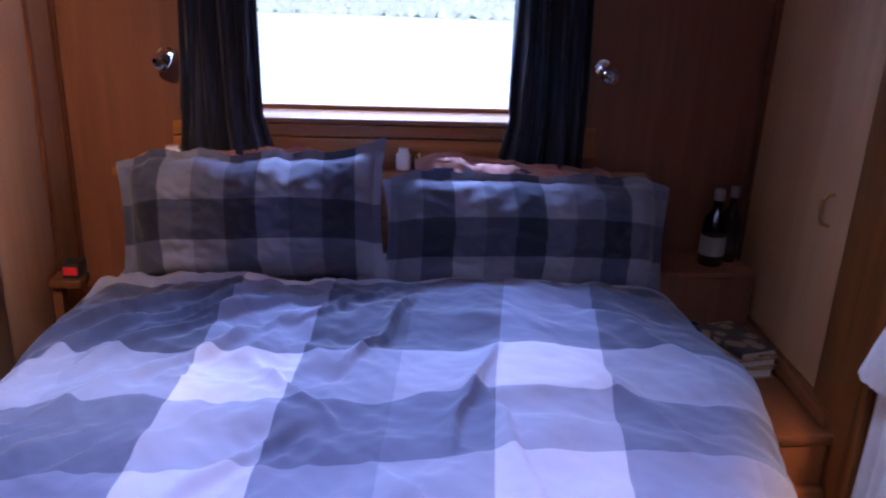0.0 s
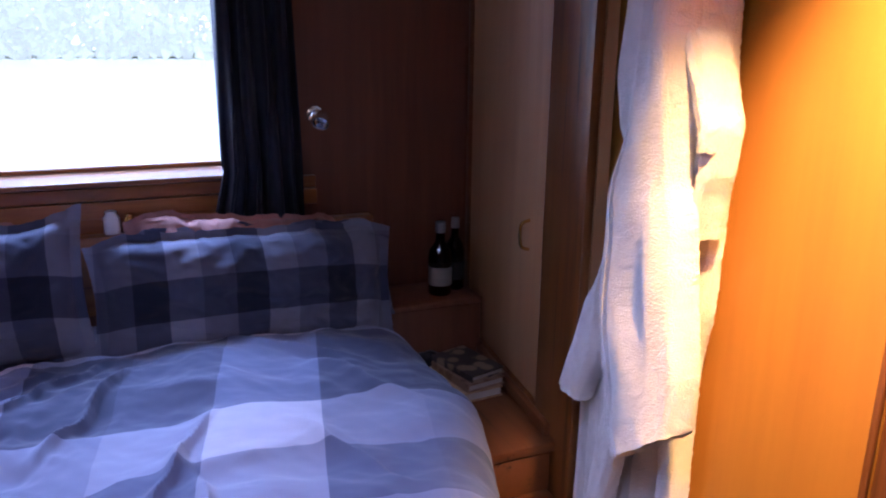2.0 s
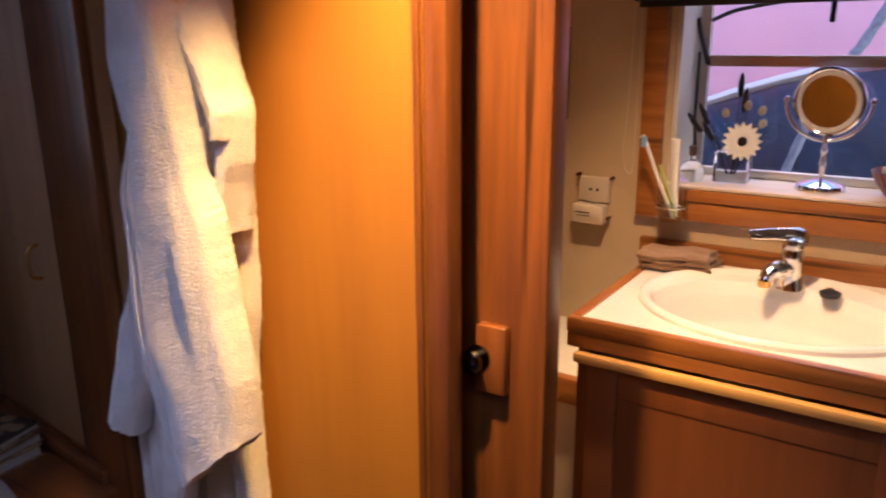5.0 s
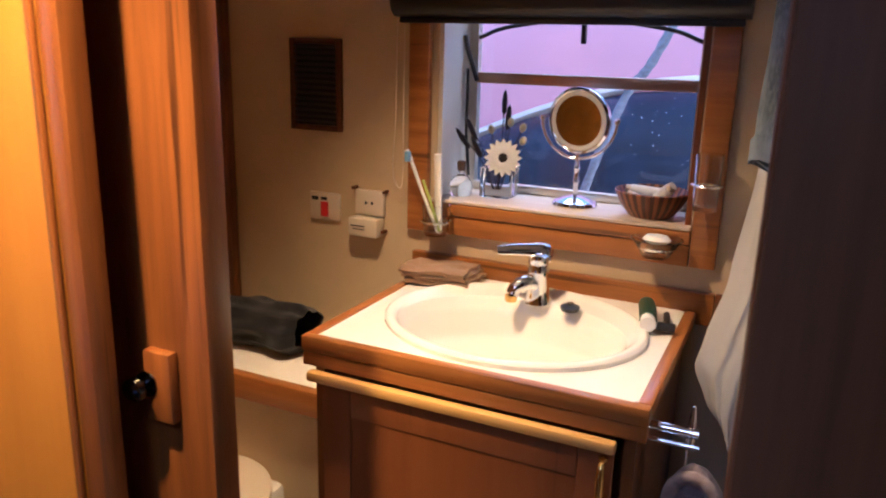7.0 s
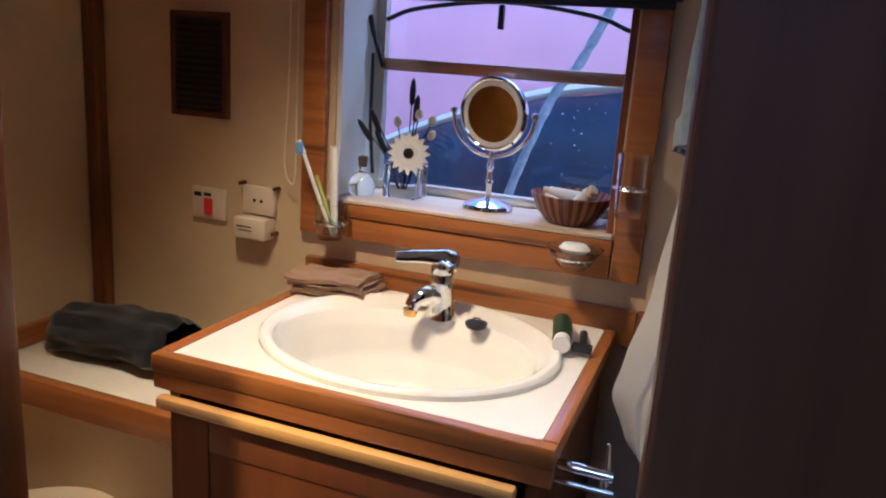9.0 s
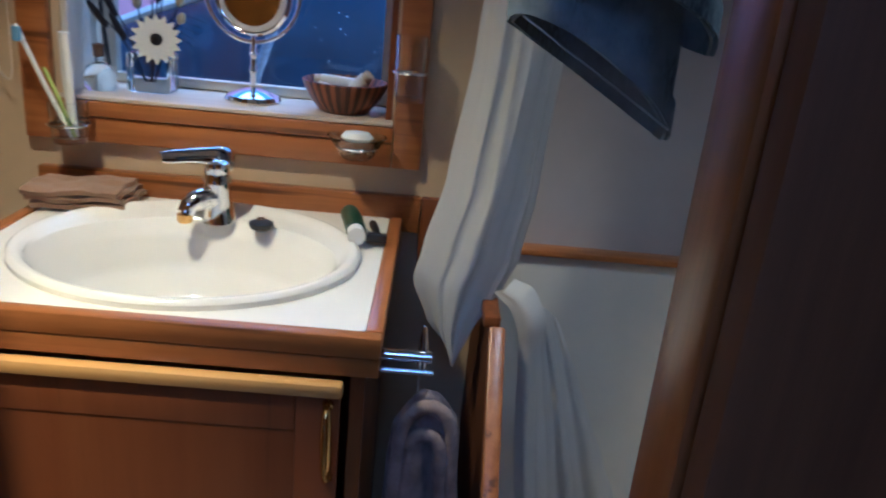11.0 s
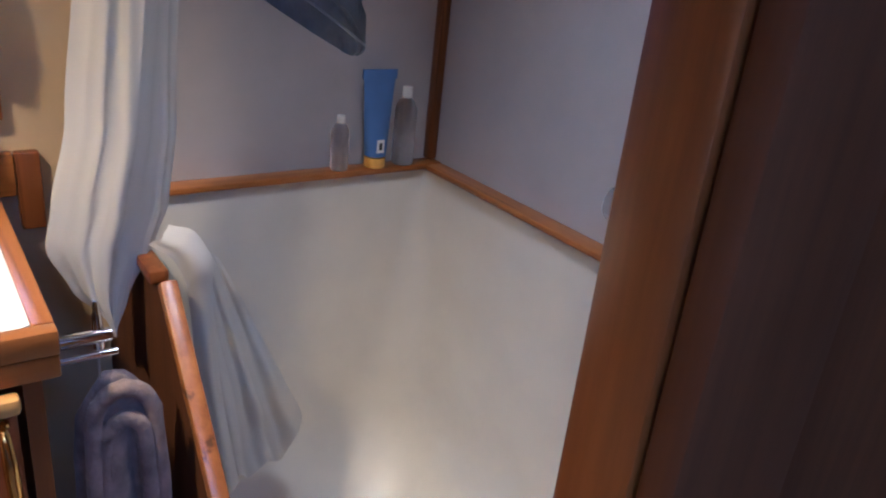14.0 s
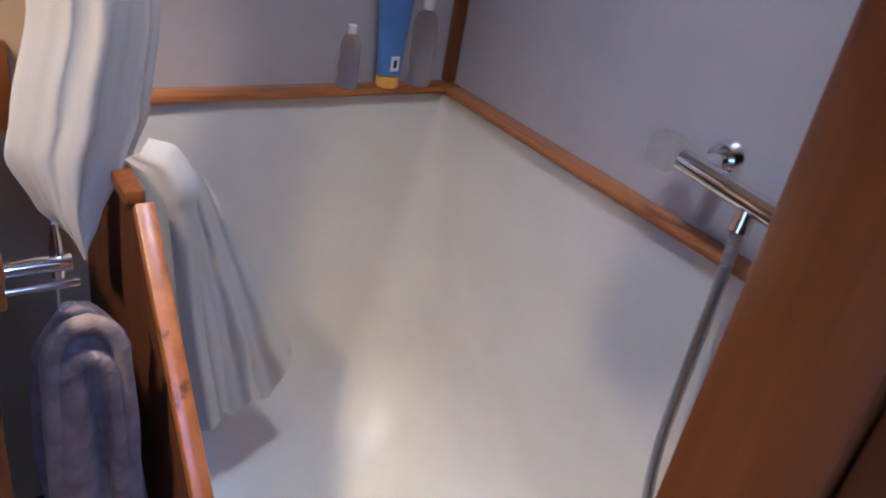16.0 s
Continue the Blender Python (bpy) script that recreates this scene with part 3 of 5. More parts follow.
def duvet_at(u, v):
    s = (u - 0.5) * 2; y = 0.44 + v * 1.40
    cut = max(0.0, 1.46 - y); cut = cut * cut / (cut + 0.12)
    wide = 0.705 if s < 0 else 0.730 - 0.50 * cut
    x = 0.215 + s * wide
    drop = max(0.0, abs(s) - 0.80) / 0.20
    z = 0.800 - 0.02 * (y - 1.2)
    if s > 0:
        # rounds over the edge and hangs straight down
        q = min(1.0, drop / 0.5); ang = q * math.pi / 2
        x = 0.215 + min(s, 0.80) * wide + 0.14 * math.sin(ang) - 0.012 * max(0, drop - 0.5) + 0.010 * rnd(y * 6, drop * 2) * q
        z -= 0.03 * s * s + 0.13 * (1 - math.cos(ang)) + max(0.0, drop - 0.5) * 0.44
    else:
        z -= 0.17 * drop ** 1.8
    z += 0.022 * rnd(x * 3.1, y * 3.3, 1) + 0.016 * rnd(x * 5 + y * 4, y * 9 - x * 3, 3) + 0.005 * rnd(x * 12 + 9 * y, y * 17 - 6 * x, 5) - 0.012 * abs(rnd(x * 3 - y * 2, y * 6 + x * 5, 9)) ** 0.7
    for ax, ay, bx, by, w, high in FOLDS:
        # long drawn folds, steep on one side and soft on the other
        dx, dy = bx - ax, by - ay; ln = math.hypot(dx, dy)
        f = ((x - ax) * dx + (y - ay) * dy) / (ln * ln); g = ((x - ax) * dy - (y - ay) * dx) / ln + 0.018 * rnd(f * 3 + ax * 9, by * 5)
        if -0.1 < f < 1.1:
            z += 1.35 * high * max(0.0, math.sin(math.pi * (f + 0.1) / 1.2)) ** 0.7 * math.exp(-(g / (w * 0.8 if g > 0 else w * 0.35)) ** 2)
    side = min(1.0, max(0.0, (0.45 - x) / 0.5)); ac, al = x * 0.8 - y * 0.6, x * 0.6 + y * 0.8
    z += 0.0085 * side * (1 - 2.6 * abs(rnd(ac * 13 + 0.8 * rnd(al * 4, 6), al * 2.2, 31))) + 0.0035 * side * (1 - 2.6 * abs(rnd(ac * 27, al * 4, 37)))
    bc, bl = x * 0.75 + y * 0.66, x * -0.66 + y * 0.75
    z += 0.0055 * (1 - 0.6 * side) * (1 - 2.6 * abs(rnd(bc * 9 + 0.8 * rnd(bl * 4, 2), bl * 3.0, 43))) + 0.0025 * (1 - 2.6 * abs(rnd(bc * 23, bl * 7, 47)))
    end = max(0.0, v - 0.93) / 0.07
    z -= 0.045 * end ** 2
    front = max(0.0, 0.10 - v) / 0.10
    return Vector((x, y + 0.012 * rnd(x * 4, 7), z - 0.28 * front ** 2))


dv = part("duvet", sheet(duvet_at, 300, 300, thick=0.02), DUVET)
uv_plane(dv, lambda c: (c.x + (max(0.0, 0.66 - c.z) if c.x > 0.8 else 0) + (0.06 + 0.14 * min(1, max(0, (c.x + 0.1) / 0.5))) * (1.77 - c.y), c.y + 0.10 * max(0, 0.30 - c.x) * 0.7))
tagged(dv, "rumpled blue and grey checked duvet spread over the bed", "duvet")


def pillow(name, material, m, w, h, d, label, seed, uv=True, flop=0.0, spike=0.0):
    """A soft cushion, w by h and d thick, with pinched corners and creases."""
    def skin(sign):
        def f(u, v):
            a, b = u * 2 - 1, v * 2 - 1
            full = max(0.012, (1 - min(1, abs(a) / 0.93) ** 3.2) * (1 - min(1, abs(b) / 0.90) ** (3.0 if b < 0 else 6.5))) ** 0.55
            pinch = 1 - 0.06 * (1 - abs(b)) * a * a - 0.0
            px = a * w / 2 * (1 - 0.05 * (1 - b * b)); pz = b * h / 2 * (1 - 0.07 * (1 - a * a)) * pinch
            py = sign * d / 2 * full * (1 + 0.25 * rnd(a * 2 + seed, b * 2))
            py += 0.010 * full * rnd(a * 7 + seed, b * 6) + 0.006 * full * rnd(a * 17 + 4 * b, b * 9 + seed)
            near = max(0.0, b + 0.15) / 1.15
            py += 0.006 * near * (1 - 2.2 * abs(rnd(a * 5.0 + 0.8 * b + seed, b * 1.3, seed))) * min(1, full * 2) + 0.005 * (1 - 2 * abs(rnd(a * 3 + b * 4 + seed, b * 3 - a * 2, 4))) * full
            return Vector((px, py + flop * max(0, b) ** 2 + (0.012 * rnd(a * 9 + seed, b * 3) if abs(b) > 0.8 else 0), pz + (0.016 * rnd(a * 4 + seed, 1.0) + 0.005 * rnd(a * 13 + seed, 2.0) + 0.003 * rnd(a * 29 + seed, 3.0) + spike * max(0, a - 0.7) * 3.3 - 0.03 * max(0, abs(a) - 0.75) * 4 * (1 if a < 0 or spike == 0 else 0)) * max(0, b)))
        return f
    bm = sheet(skin(-1), 90, 60); sheet(skin(1), 90, 60, bm=bm)
    bmesh.ops.remove_doubles(bm, verts=bm.verts[:], dist=0.0004)
    bmesh.ops.recalc_face_normals(bm, faces=bm.faces[:])
    ob = part(name, bm, material)
    if uv:
        uv_plane(ob, lambda c: (c.x, c.z + c.y * 0.4))
    ob.matrix_world = m
    return tagged(ob, label, "pillow", "pillows at the head of the bed")


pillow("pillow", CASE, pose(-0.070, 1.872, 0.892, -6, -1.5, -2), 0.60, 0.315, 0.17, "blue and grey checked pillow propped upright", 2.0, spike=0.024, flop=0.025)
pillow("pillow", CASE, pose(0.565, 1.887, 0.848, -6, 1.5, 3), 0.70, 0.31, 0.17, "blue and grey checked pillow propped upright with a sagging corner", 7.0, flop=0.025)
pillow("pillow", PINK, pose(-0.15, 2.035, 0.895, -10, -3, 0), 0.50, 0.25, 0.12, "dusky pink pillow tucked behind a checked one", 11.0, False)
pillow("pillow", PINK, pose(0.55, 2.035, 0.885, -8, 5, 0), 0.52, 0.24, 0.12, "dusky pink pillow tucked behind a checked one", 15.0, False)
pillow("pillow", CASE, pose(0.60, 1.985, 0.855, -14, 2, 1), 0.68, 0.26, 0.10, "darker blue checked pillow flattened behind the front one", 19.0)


# ---- curtains of the stern window ----
def drape(name, x_top, x_low, w_top, w_low, label, inner):
    def f(u, v):
        z = 1.86 - v * 0.90
        w = w_top + (w_low - w_top) * v ** 1.5
        c = x_top + (x_low - x_top) * v ** 1.2
        e = u if inner > 0 else 1 - u      # 1 at the edge towards the glass
        flare = 0.028 * max(0, v - 0.86) / 0.14 * e ** 2 * inner
        x = c + (u - 0.5) * w + flare + 0.006 * math.sin(u * 44 + 3 * v) * v
        deep = 0.55 + 0.45 * v
        return Vector((x, 2.082 + 0.024 * math.sin(u * 27 + 1.8 * rnd(v * 1.6, u * 2) + 1.2 * math.sin(v * 3)) * deep + 0.010 * math.sin(u * 61 + 2 * v) * deep + 0.008 * rnd(u * 9, v * 3), z + 0.01 * rnd(u * 6, 2) + 0.02 * e * v ** 6))
    ob = part(name, sheet(f, 130, 50, thick=0.004), NAVY)
    return tagged(ob, label, "curtain", "curtains of the stern window")


drape("curtain", -0.165, -0.170, 0.16, 0.205, "navy velvet curtain drawn back from the stern window", 1)
drape("curtain", 0.625, 0.635, 0.18, 0.20, "navy velvet curtain drawn back from the stern window", -1)
rod = thing("curtain_rod", "brass curtain rod over the stern window", "curtain rod", (0.24, 2.09, 1.87))
part("rod", tube([(-0.33, 2.09, 1.872), (0.82, 2.09, 1.872)], 0.008, 12), BRASS, rod)
for x in (-0.30, 0.79):
    part("bracket", tube([(x, 2.09, 1.872), (x, 2.158, 1.872)], 0.006, 10), BRASS, rod)


# ---- wall spotlights ----
def spotlight(x, z):
    t = thing("wall_spotlight", "small chrome swivel reading spotlight, switched off", "wall lamp", (x, 2.15, z), "reading spotlights")
    r = turned([(0, 0), (0.024, 0), (0.026, 0.004), (0.022, 0.012), (0.0, 0.014)], 24); r.transform(Matrix.Translation((x, 2.159, z)) @ Matrix.Rotation(radians(90), 4, 'X'))
    part("base_plate", r, CHROME, t)
    part("arm", tube([(x, 2.15, z), (x + 0.006, 2.12, z + 0.004)], 0.005, 10), CHROME, t)
    s = turned([(0.0, 0.022), (0.010, 0.022), (0.017, 0.012), (0.021, -0.006), (0.022, -0.022), (0.019, -0.022), (0.016, 0.0), (0.0, 0.006)], 24)
    s.transform(Matrix.Translation((x + 0.008, 2.100, z - 0.004)) @ Matrix.Rotation(radians(-50), 4, 'X') @ Matrix.Rotation(radians(25), 4, 'Y'))
    part("shade", s, CHROME, t)


spotlight(0.785, 1.222); spotlight(-0.305, 1.222)


# ---- wardrobes and bedside ----
def wardrobe(side):
    xf = 1.138 if side > 0 else -0.475
    xb = xf + side * 0.45 if side < 0 else 1.185
    g = 1.59
    a, b = min(xf, xb), max(xf, xb)
    t = thing("wardrobe", "fitted veneered wardrobe beside the bed" + (" with a small brass hook handle" if side > 0 else ""), "wardrobe", ((a + b) / 2, 1.8, 0))
    part("body", boxed(a + (0.02 if side > 0 else 0), b - (0 if side > 0 else 0.02), 1.40, 2.145, FLOOR, TOP), WARDROBE, t)
    x0, x1 = (xf, xf + 0.019) if side > 0 else (xf - 0.019, xf)
    dr = part("door", boxed(x0, x1, g + 0.004, 2.10, 0.60, TOP - 0.03, bevel=0.004), WARDROBE, t)
    part("stile", boxed(x0 - 0.004 * (side > 0), x1 + 0.004 * (side < 0), 1.40, g, FLOOR, TOP, bevel=0.005), WOOD_V, t)
    part("stile", boxed(x0, x1, 2.103, 2.145, FLOOR, TOP, bevel=0.003), WOOD_V, t)
    if side < 0:
        part("cover_strip", boxed(xf + 0.0005, xf + 0.006, 1.915, 1.937, 0.60, TOP, bevel=0.002), WOOD_V, t)
    part("plinth", boxed(x0, x1, g + 0.004, 2.10, FLOOR, 0.597, bevel=0.003), WOOD_V, t)
    if side > 0:
        h = tube(spline([(xf - 0.001, 1.668, 1.018), (xf - 0.022, 1.668, 1.010), (xf - 0.025, 1.668, 0.983), (xf - 0.02, 1.668, 0.956), (xf - 0.001, 1.668, 0.948)], 14), [0.004] * 15, 10)
        part("handle", h, BRASS, dr, "brass bow handle")
    for o in list(t.children) + list(dr.children):
        # the cabin widens towards the stern, and the fronts follow it
        for q in o.data.vertices:
            q.co.x += side * 0.105 * max(0.0, q.co.y - 1.40)


wardrobe(1); wardrobe(-1)
shelf = thing("bedside_shelf", "cherry wood bedside shelf with an open front", "shelf", (1.0, 1.7, 0.5))
part("top", boxed(0.930, 1.150, 1.470, 1.97, 0.535, 0.560, bevel=0.006), SHELFWOOD, shelf)
part("rail", boxed(0.930, 1.134, 1.474, 1.494, 0.440, 0.534, bevel=0.004), SHELFWOOD, shelf)
part("rail", boxed(0.925, 1.134, 1.450, 1.496, 0.418, 0.439, bevel=0.005), SHELFWOOD, shelf)
part("support", boxed(0.935, 0.955, 1.52, 1.97, FLOOR, 0.534), SHELFWOOD, shelf)
up = boxed(1.120, 1.137, 1.50, 1.97, 0.5605, 0.590, bevel=0.004)
for q in up.verts: q.co.x += 0.105 * max(0.0, q.co.y - 1.40)
part("upstand", up, SHELFWOOD, shelf)
corner = thing("corner_cabinet", "low dark wooden corner cabinet behind the pillows", "cabinet", (1.05, 2.06, 0.4))
part("body", boxed(0.93, 1.193, 1.972, 2.148, FLOOR, 0.712, bevel=0.004), STERNWOOD, corner)
part("top", boxed(0.925, 1.193, 1.966, 2.148, 0.714, 0.730, bevel=0.004), STERNWOOD, corner)


def book(x, y, z, w, d, h, rz, cover, label):
    t = thing("book", label, "book", (x, y, z), "books on the bedside shelf")
    part("page_block", boxed(-w / 2 + 0.004, w / 2 - 0.004, -d / 2 + 0.004, d / 2 - 0.004, 0.003, h - 0.003), PAPER, t)
    c = boxed(-w / 2, w / 2, -d / 2, d / 2, 0, 0.003); box(c, -w / 2, w / 2, -d / 2, d / 2, h - 0.003, h); box(c, -w / 2, -w / 2 + 0.003, -d / 2, d / 2, 0.003, h - 0.003)
    part("cover", c, cover, t)
    for o in t.children:
        o.matrix_parent_inverse = Matrix()
    t.rotation_euler.z = radians(rz)
    return t


def cover_print(name, a, b, scale):
    m, n, l, bs = mat(name, a, 0.35)
    co = n.new("ShaderNodeTexCoord").outputs["Object"]
    v = n.new("ShaderNodeTexVoronoi"); v.inputs["Scale"].default_value = scale; l.new(co, v.inputs["Vector"])
    l.new(mixed(n, l, ramped(n, l, v.outputs["Distance"], 0.35, 0.5), a, b), bs.inputs["Base Color"])
    return m


book(1.070, 1.80, 0.5605, 0.115, 0.18, 0.026, 5, cover_print("tan_cover", (0.34, 0.20, 0.09), (0.42, 0.27, 0.13), 26), "thick tan paperback at the bottom of the stack")
book(1.076, 1.80, 0.587, 0.11, 0.17, 0.020, 10, cover_print("brown_cover", (0.20, 0.10, 0.05), (0.30, 0.18, 0.10), 30), "brown paperback lying flat under another book")
book(1.080, 1.81, 0.6075, 0.105, 0.165, 0.016, 15, cover_print("mottled_cover", (0.30, 0.22, 0.13), (0.03, 0.022, 0.02), 26), "paperback with a mottled black and cream cover")

# bottles in the corner
BOTTLE = glassy("dark_brown_glass", (0.06, 0.025, 0.012), 0.05)


def bottle(x, y, z, s, label, tag=True):
    t = thing("bottle", label, "bottle", (x, y, z), "bottles in the corner")
    g = turned([(0.0, 0.002), (0.030, 0.0), (0.034, 0.006), (0.034, 0.110), (0.030, 0.128), (0.014, 0.150), (0.012, 0.178), (0.0, 0.178)], 28, scale=(s, s)); g.transform(Matrix.Translation((x, y, z)))
    part("glass", g, BOTTLE, t)
    lab = turned([(0.0346, 0.030), (0.0346, 0.082)], 28, scale=(s, s)); lab.transform(Matrix.Translation((x, y, z)))
    part("label", lab, plain("dull_label", (0.22, 0.20, 0.17), 0.7) if tag else BLACK, t, "pale paper label" if tag else "")
    c = turned([(0.0, 0.205), (0.013, 0.205), (0.0145, 0.200), (0.0145, 0.176), (0.0, 0.176)], 24, scale=(s, s)); c.transform(Matrix.Translation((x, y, z)))
    part("cap", c, plain("silver_cap", (0.3, 0.3, 0.31), 0.4, 0.8, 0.05), t, "silver cap")


bottle(1.094, 2.035, 0.7305, 0.95, "dark glass bottle with a pale label and silver cap")
bottle(1.152, 2.068, 0.7305, 0.80, "small dark glass bottle beside a larger one", False)

# left-hand ledge with a small clock, and odds and ends about the bed
lg = thing("bed_ledge", "narrow dark wooden ledge beside the bed", "ledge", (-0.47, 1.95, 0.76))
part("board", boxed(-0.5195, -0.450, 1.838, 1.900, 0.735, 0.755, bevel=0.003), DARKWOOD, lg)
part("bracket", boxed(-0.5195, -0.50, 1.855, 1.885, 0.62, 0.734), DARKWOOD, lg)
clk = thing("alarm_clock", "small black alarm clock with a red display", "clock", (-0.47, 1.86, 0.776))
part("case", boxed(-0.490, -0.452, 1.845, 1.895, 0.7555, 0.792, bevel=0.004), BLACK, clk)
part("display", boxed(-0.486, -0.456, 1.842, 1.8445, 0.766, 0.784), RED, clk, "red display")
pouch = sheet(lambda u, v: Vector((1.015 + 0.045 * math.cos(2 * math.pi * u) * math.sin(math.pi * v) ** 0.5, 1.925 + 0.035 * math.sin(2 * math.pi * u) * math.sin(math.pi * v) ** 0.5, 0.561 + 0.05 * v + 0.006 * rnd(u * 6, v * 4))), 28, 14, closed=True)
tagged(part("pouch", pouch, BLACK_TERRY), "small black cloth pouch on the bedside shelf", "pouch")
for x, r, h, m_, lab in ((0.275, 0.018, 0.055, SOAP, "small white pot on the stern ledge"), (0.315, 0.012, 0.045, BRASS, "small brass pot on the stern ledge"), (-0.30, 0.022, 0.05, SOAP, "small white jar on the stern ledge")):
    tagged(part("jar", turned([(0.0, 0.956), (r, 0.956), (r * 1.05, 0.962), (r * 1.05, 0.956 + h * 0.7), (r * 0.7, 0.956 + h * 0.85), (r * 0.7, 0.956 + h), (0.0, 0.956 + h)], 20, (x, 2.118, 0)), m_), lab, "jar")
setting("ledge_stern", boxed(-0.44, 0.92, 2.085, 2.131, 0.935, 0.955, bevel=0.003), WOOD_X, "narrow cherry wood ledge under the stern window", "ledge")


# ---- bathrobe on the amber partition ----
def at_z(table, z):
    """A value read off a table of (z, value) pairs, z falling."""
    for (z0, a), (z1, b) in zip(table, table[1:]):
        if z >= z1:
            f = (z0 - z) / (z0 - z1); f = min(1, max(0, f))
            return a + (b - a) * (f * f * (3 - 2 * f) * 0.5 + f * 0.5)
    return table[-1][1]


robe = thing("bathrobe", "white terry bathrobe hanging from a hook on the amber panel", "bathrobe", (1.15, 1.2, 1.6))


def terry(name, left, right, mid, deep, label="", slant=0.0, folds=(), nu=72, nv=150, seed=0.0):
    """A piece of the robe between two edges, tables of (z, y); mid and deep are its place and half depth in x.
    slant cuts the lower hem askew; folds are (share of the width, half width, depth, first share of the height) grooves in its front."""
    z0, z1 = left[0][0], left[-1][0]

    def f(u, v):
        z = z0 + (z1 - z0) * v; hi, lo = at_z(left, z), at_z(right, z); a = 2 * math.pi * u
        c, w = (lo + hi) / 2, (hi - lo) / 2; cy = math.cos(a); sx = math.sin(a)
        y = c + w * math.copysign(abs(cy) ** 0.75, cy)
        d = deep * math.copysign(abs(sx) ** 0.5, sx) * (1 + 0.22 * rnd(cy * 2 + seed, v * 5, seed))
        share = 0.5 - cy / 2
        if sx < 0:
            for at, wide, cut, first in folds:
                at += 0.05 * rnd(v * 3 + seed, at * 7)
                d += cut * math.exp(-((share - at) / wide) ** 2) * min(1.0, max(0.0, (v - first) * 6))
        nap = 0.0015 * rnd(y * 160, z * 160, sx * 9 + seed) + 0.0012 * rnd(y * 310, z * 310, sx * 5)
        return Vector((mid + d + nap, y + nap * cy * 1.5, z + slant * max(0.0, v - 0.45) / 0.55 * (y - c) + 0.005 * rnd(a * 3, seed) * v + nap))
    return part(name, sheet(f, nu, nv, closed=True), WHITE_TERRY, robe, label)


terry("body", [(1.80, 1.17), (1.60, 1.205), (1.30, 1.230), (1.245, 1.252), (1.103, 1.310), (0.895, 1.352), (0.73, 1.382), (0.25, 1.39)],
      [(1.80, 1.10), (1.47, 1.085), (1.20, 1.065), (1.00, 1.066), (0.90, 1.082), (0.25, 1.084)], 1.158, 0.036,
      folds=((0.16, 0.05, 0.026, 0.55), (0.44, 0.045, 0.060, 0.62), (0.58, 0.035, 0.035, 0.60), (0.76, 0.06, 0.030, 0.55), (0.30, 0.04, 0.022, 0.66)), nu=110, nv=200, seed=2)
terry("front_panel", [(1.77, 1.185), (1.60, 1.225), (1.47, 1.240), (1.374, 1.247), (1.292, 1.235), (1.238, 1.204), (1.200, 1.170)],
      [(1.77, 1.125), (1.60, 1.112), (1.47, 1.110), (1.339, 1.125), (1.252, 1.136), (1.200, 1.158)], 1.096, 0.024, folds=((0.45, 0.16, 0.008, 0.1),), nv=90, seed=5)
terry("sleeve", [(1.72, 1.130), (1.46, 1.116), (1.296, 1.142), (1.193, 1.186), (1.037, 1.194), (0.852, 1.150), (0.815, 1.128), (0.795, 1.118)],
      [(1.72, 1.085), (1.46, 1.073), (1.315, 1.053), (1.216, 1.043), (1.133, 1.018), (1.029, 1.006), (0.879, 0.986), (0.795, 0.990)], 1.060, 0.042, slant=-0.85,
      folds=((0.26, 0.020, 0.022, 0.34), (0.62, 0.10, 0.005, 0.40), (0.10, 0.03, 0.010, 0.45)), nu=90, nv=170, seed=8)
terry("collar", [(1.76, 1.140), (1.60, 1.120), (1.459, 1.110), (1.348, 1.075), (1.302, 1.066), (1.246, 1.064), (1.186, 1.062), (1.135, 1.060)],
      [(1.76, 1.120), (1.60, 1.098), (1.459, 1.082), (1.419, 1.058), (1.348, 1.032), (1.302, 1.012), (1.246, 1.017), (1.186, 1.032), (1.135, 1.040)], 1.112, 0.036, "thick rolled terry collar", folds=((0.38, 0.22, 0.034, 0.05),), nv=110, seed=12)
terry("collar_edge", [(1.47, 1.106), (1.40, 1.072), (1.34, 1.047), (1.302, 1.032), (1.270, 1.028)], [(1.47, 1.088), (1.40, 1.054), (1.34, 1.025), (1.302, 1.010), (1.270, 1.014)], 1.082, 0.016, "rolled edge of the collar", nu=40, nv=60, seed=14)
terry("sleeve", [(1.06, 1.236), (1.03, 1.248), (0.955, 1.296), (0.762, 1.364)], [(1.06, 1.228), (1.02, 1.232), (0.882, 1.242), (0.762, 1.292)], 1.094, 0.026, slant=0.15, nv=70, seed=16)
terry("skirt_fold", [(0.90, 1.200), (0.80, 1.220), (0.56, 1.262), (0.27, 1.280)], [(0.90, 1.165), (0.80, 1.168), (0.56, 1.205), (0.27, 1.215)], 1.100, 0.022, nv=80, seed=21)
hook = thing("coat_hook", "brass hook on the amber panel", "hook", (1.198, 1.15, 1.80))
part("hook_arm", tube(spline([(1.199, 1.15, 1.78), (1.165, 1.15, 1.775), (1.145, 1.15, 1.80), (1.150, 1.15, 1.825)], 14), 0.006, 10), BRASS, hook)
part("back_plate", boxed(1.193, 1.1995, 1.135, 1.165, 1.75, 1.83, bevel=0.002), BRASS, hook)

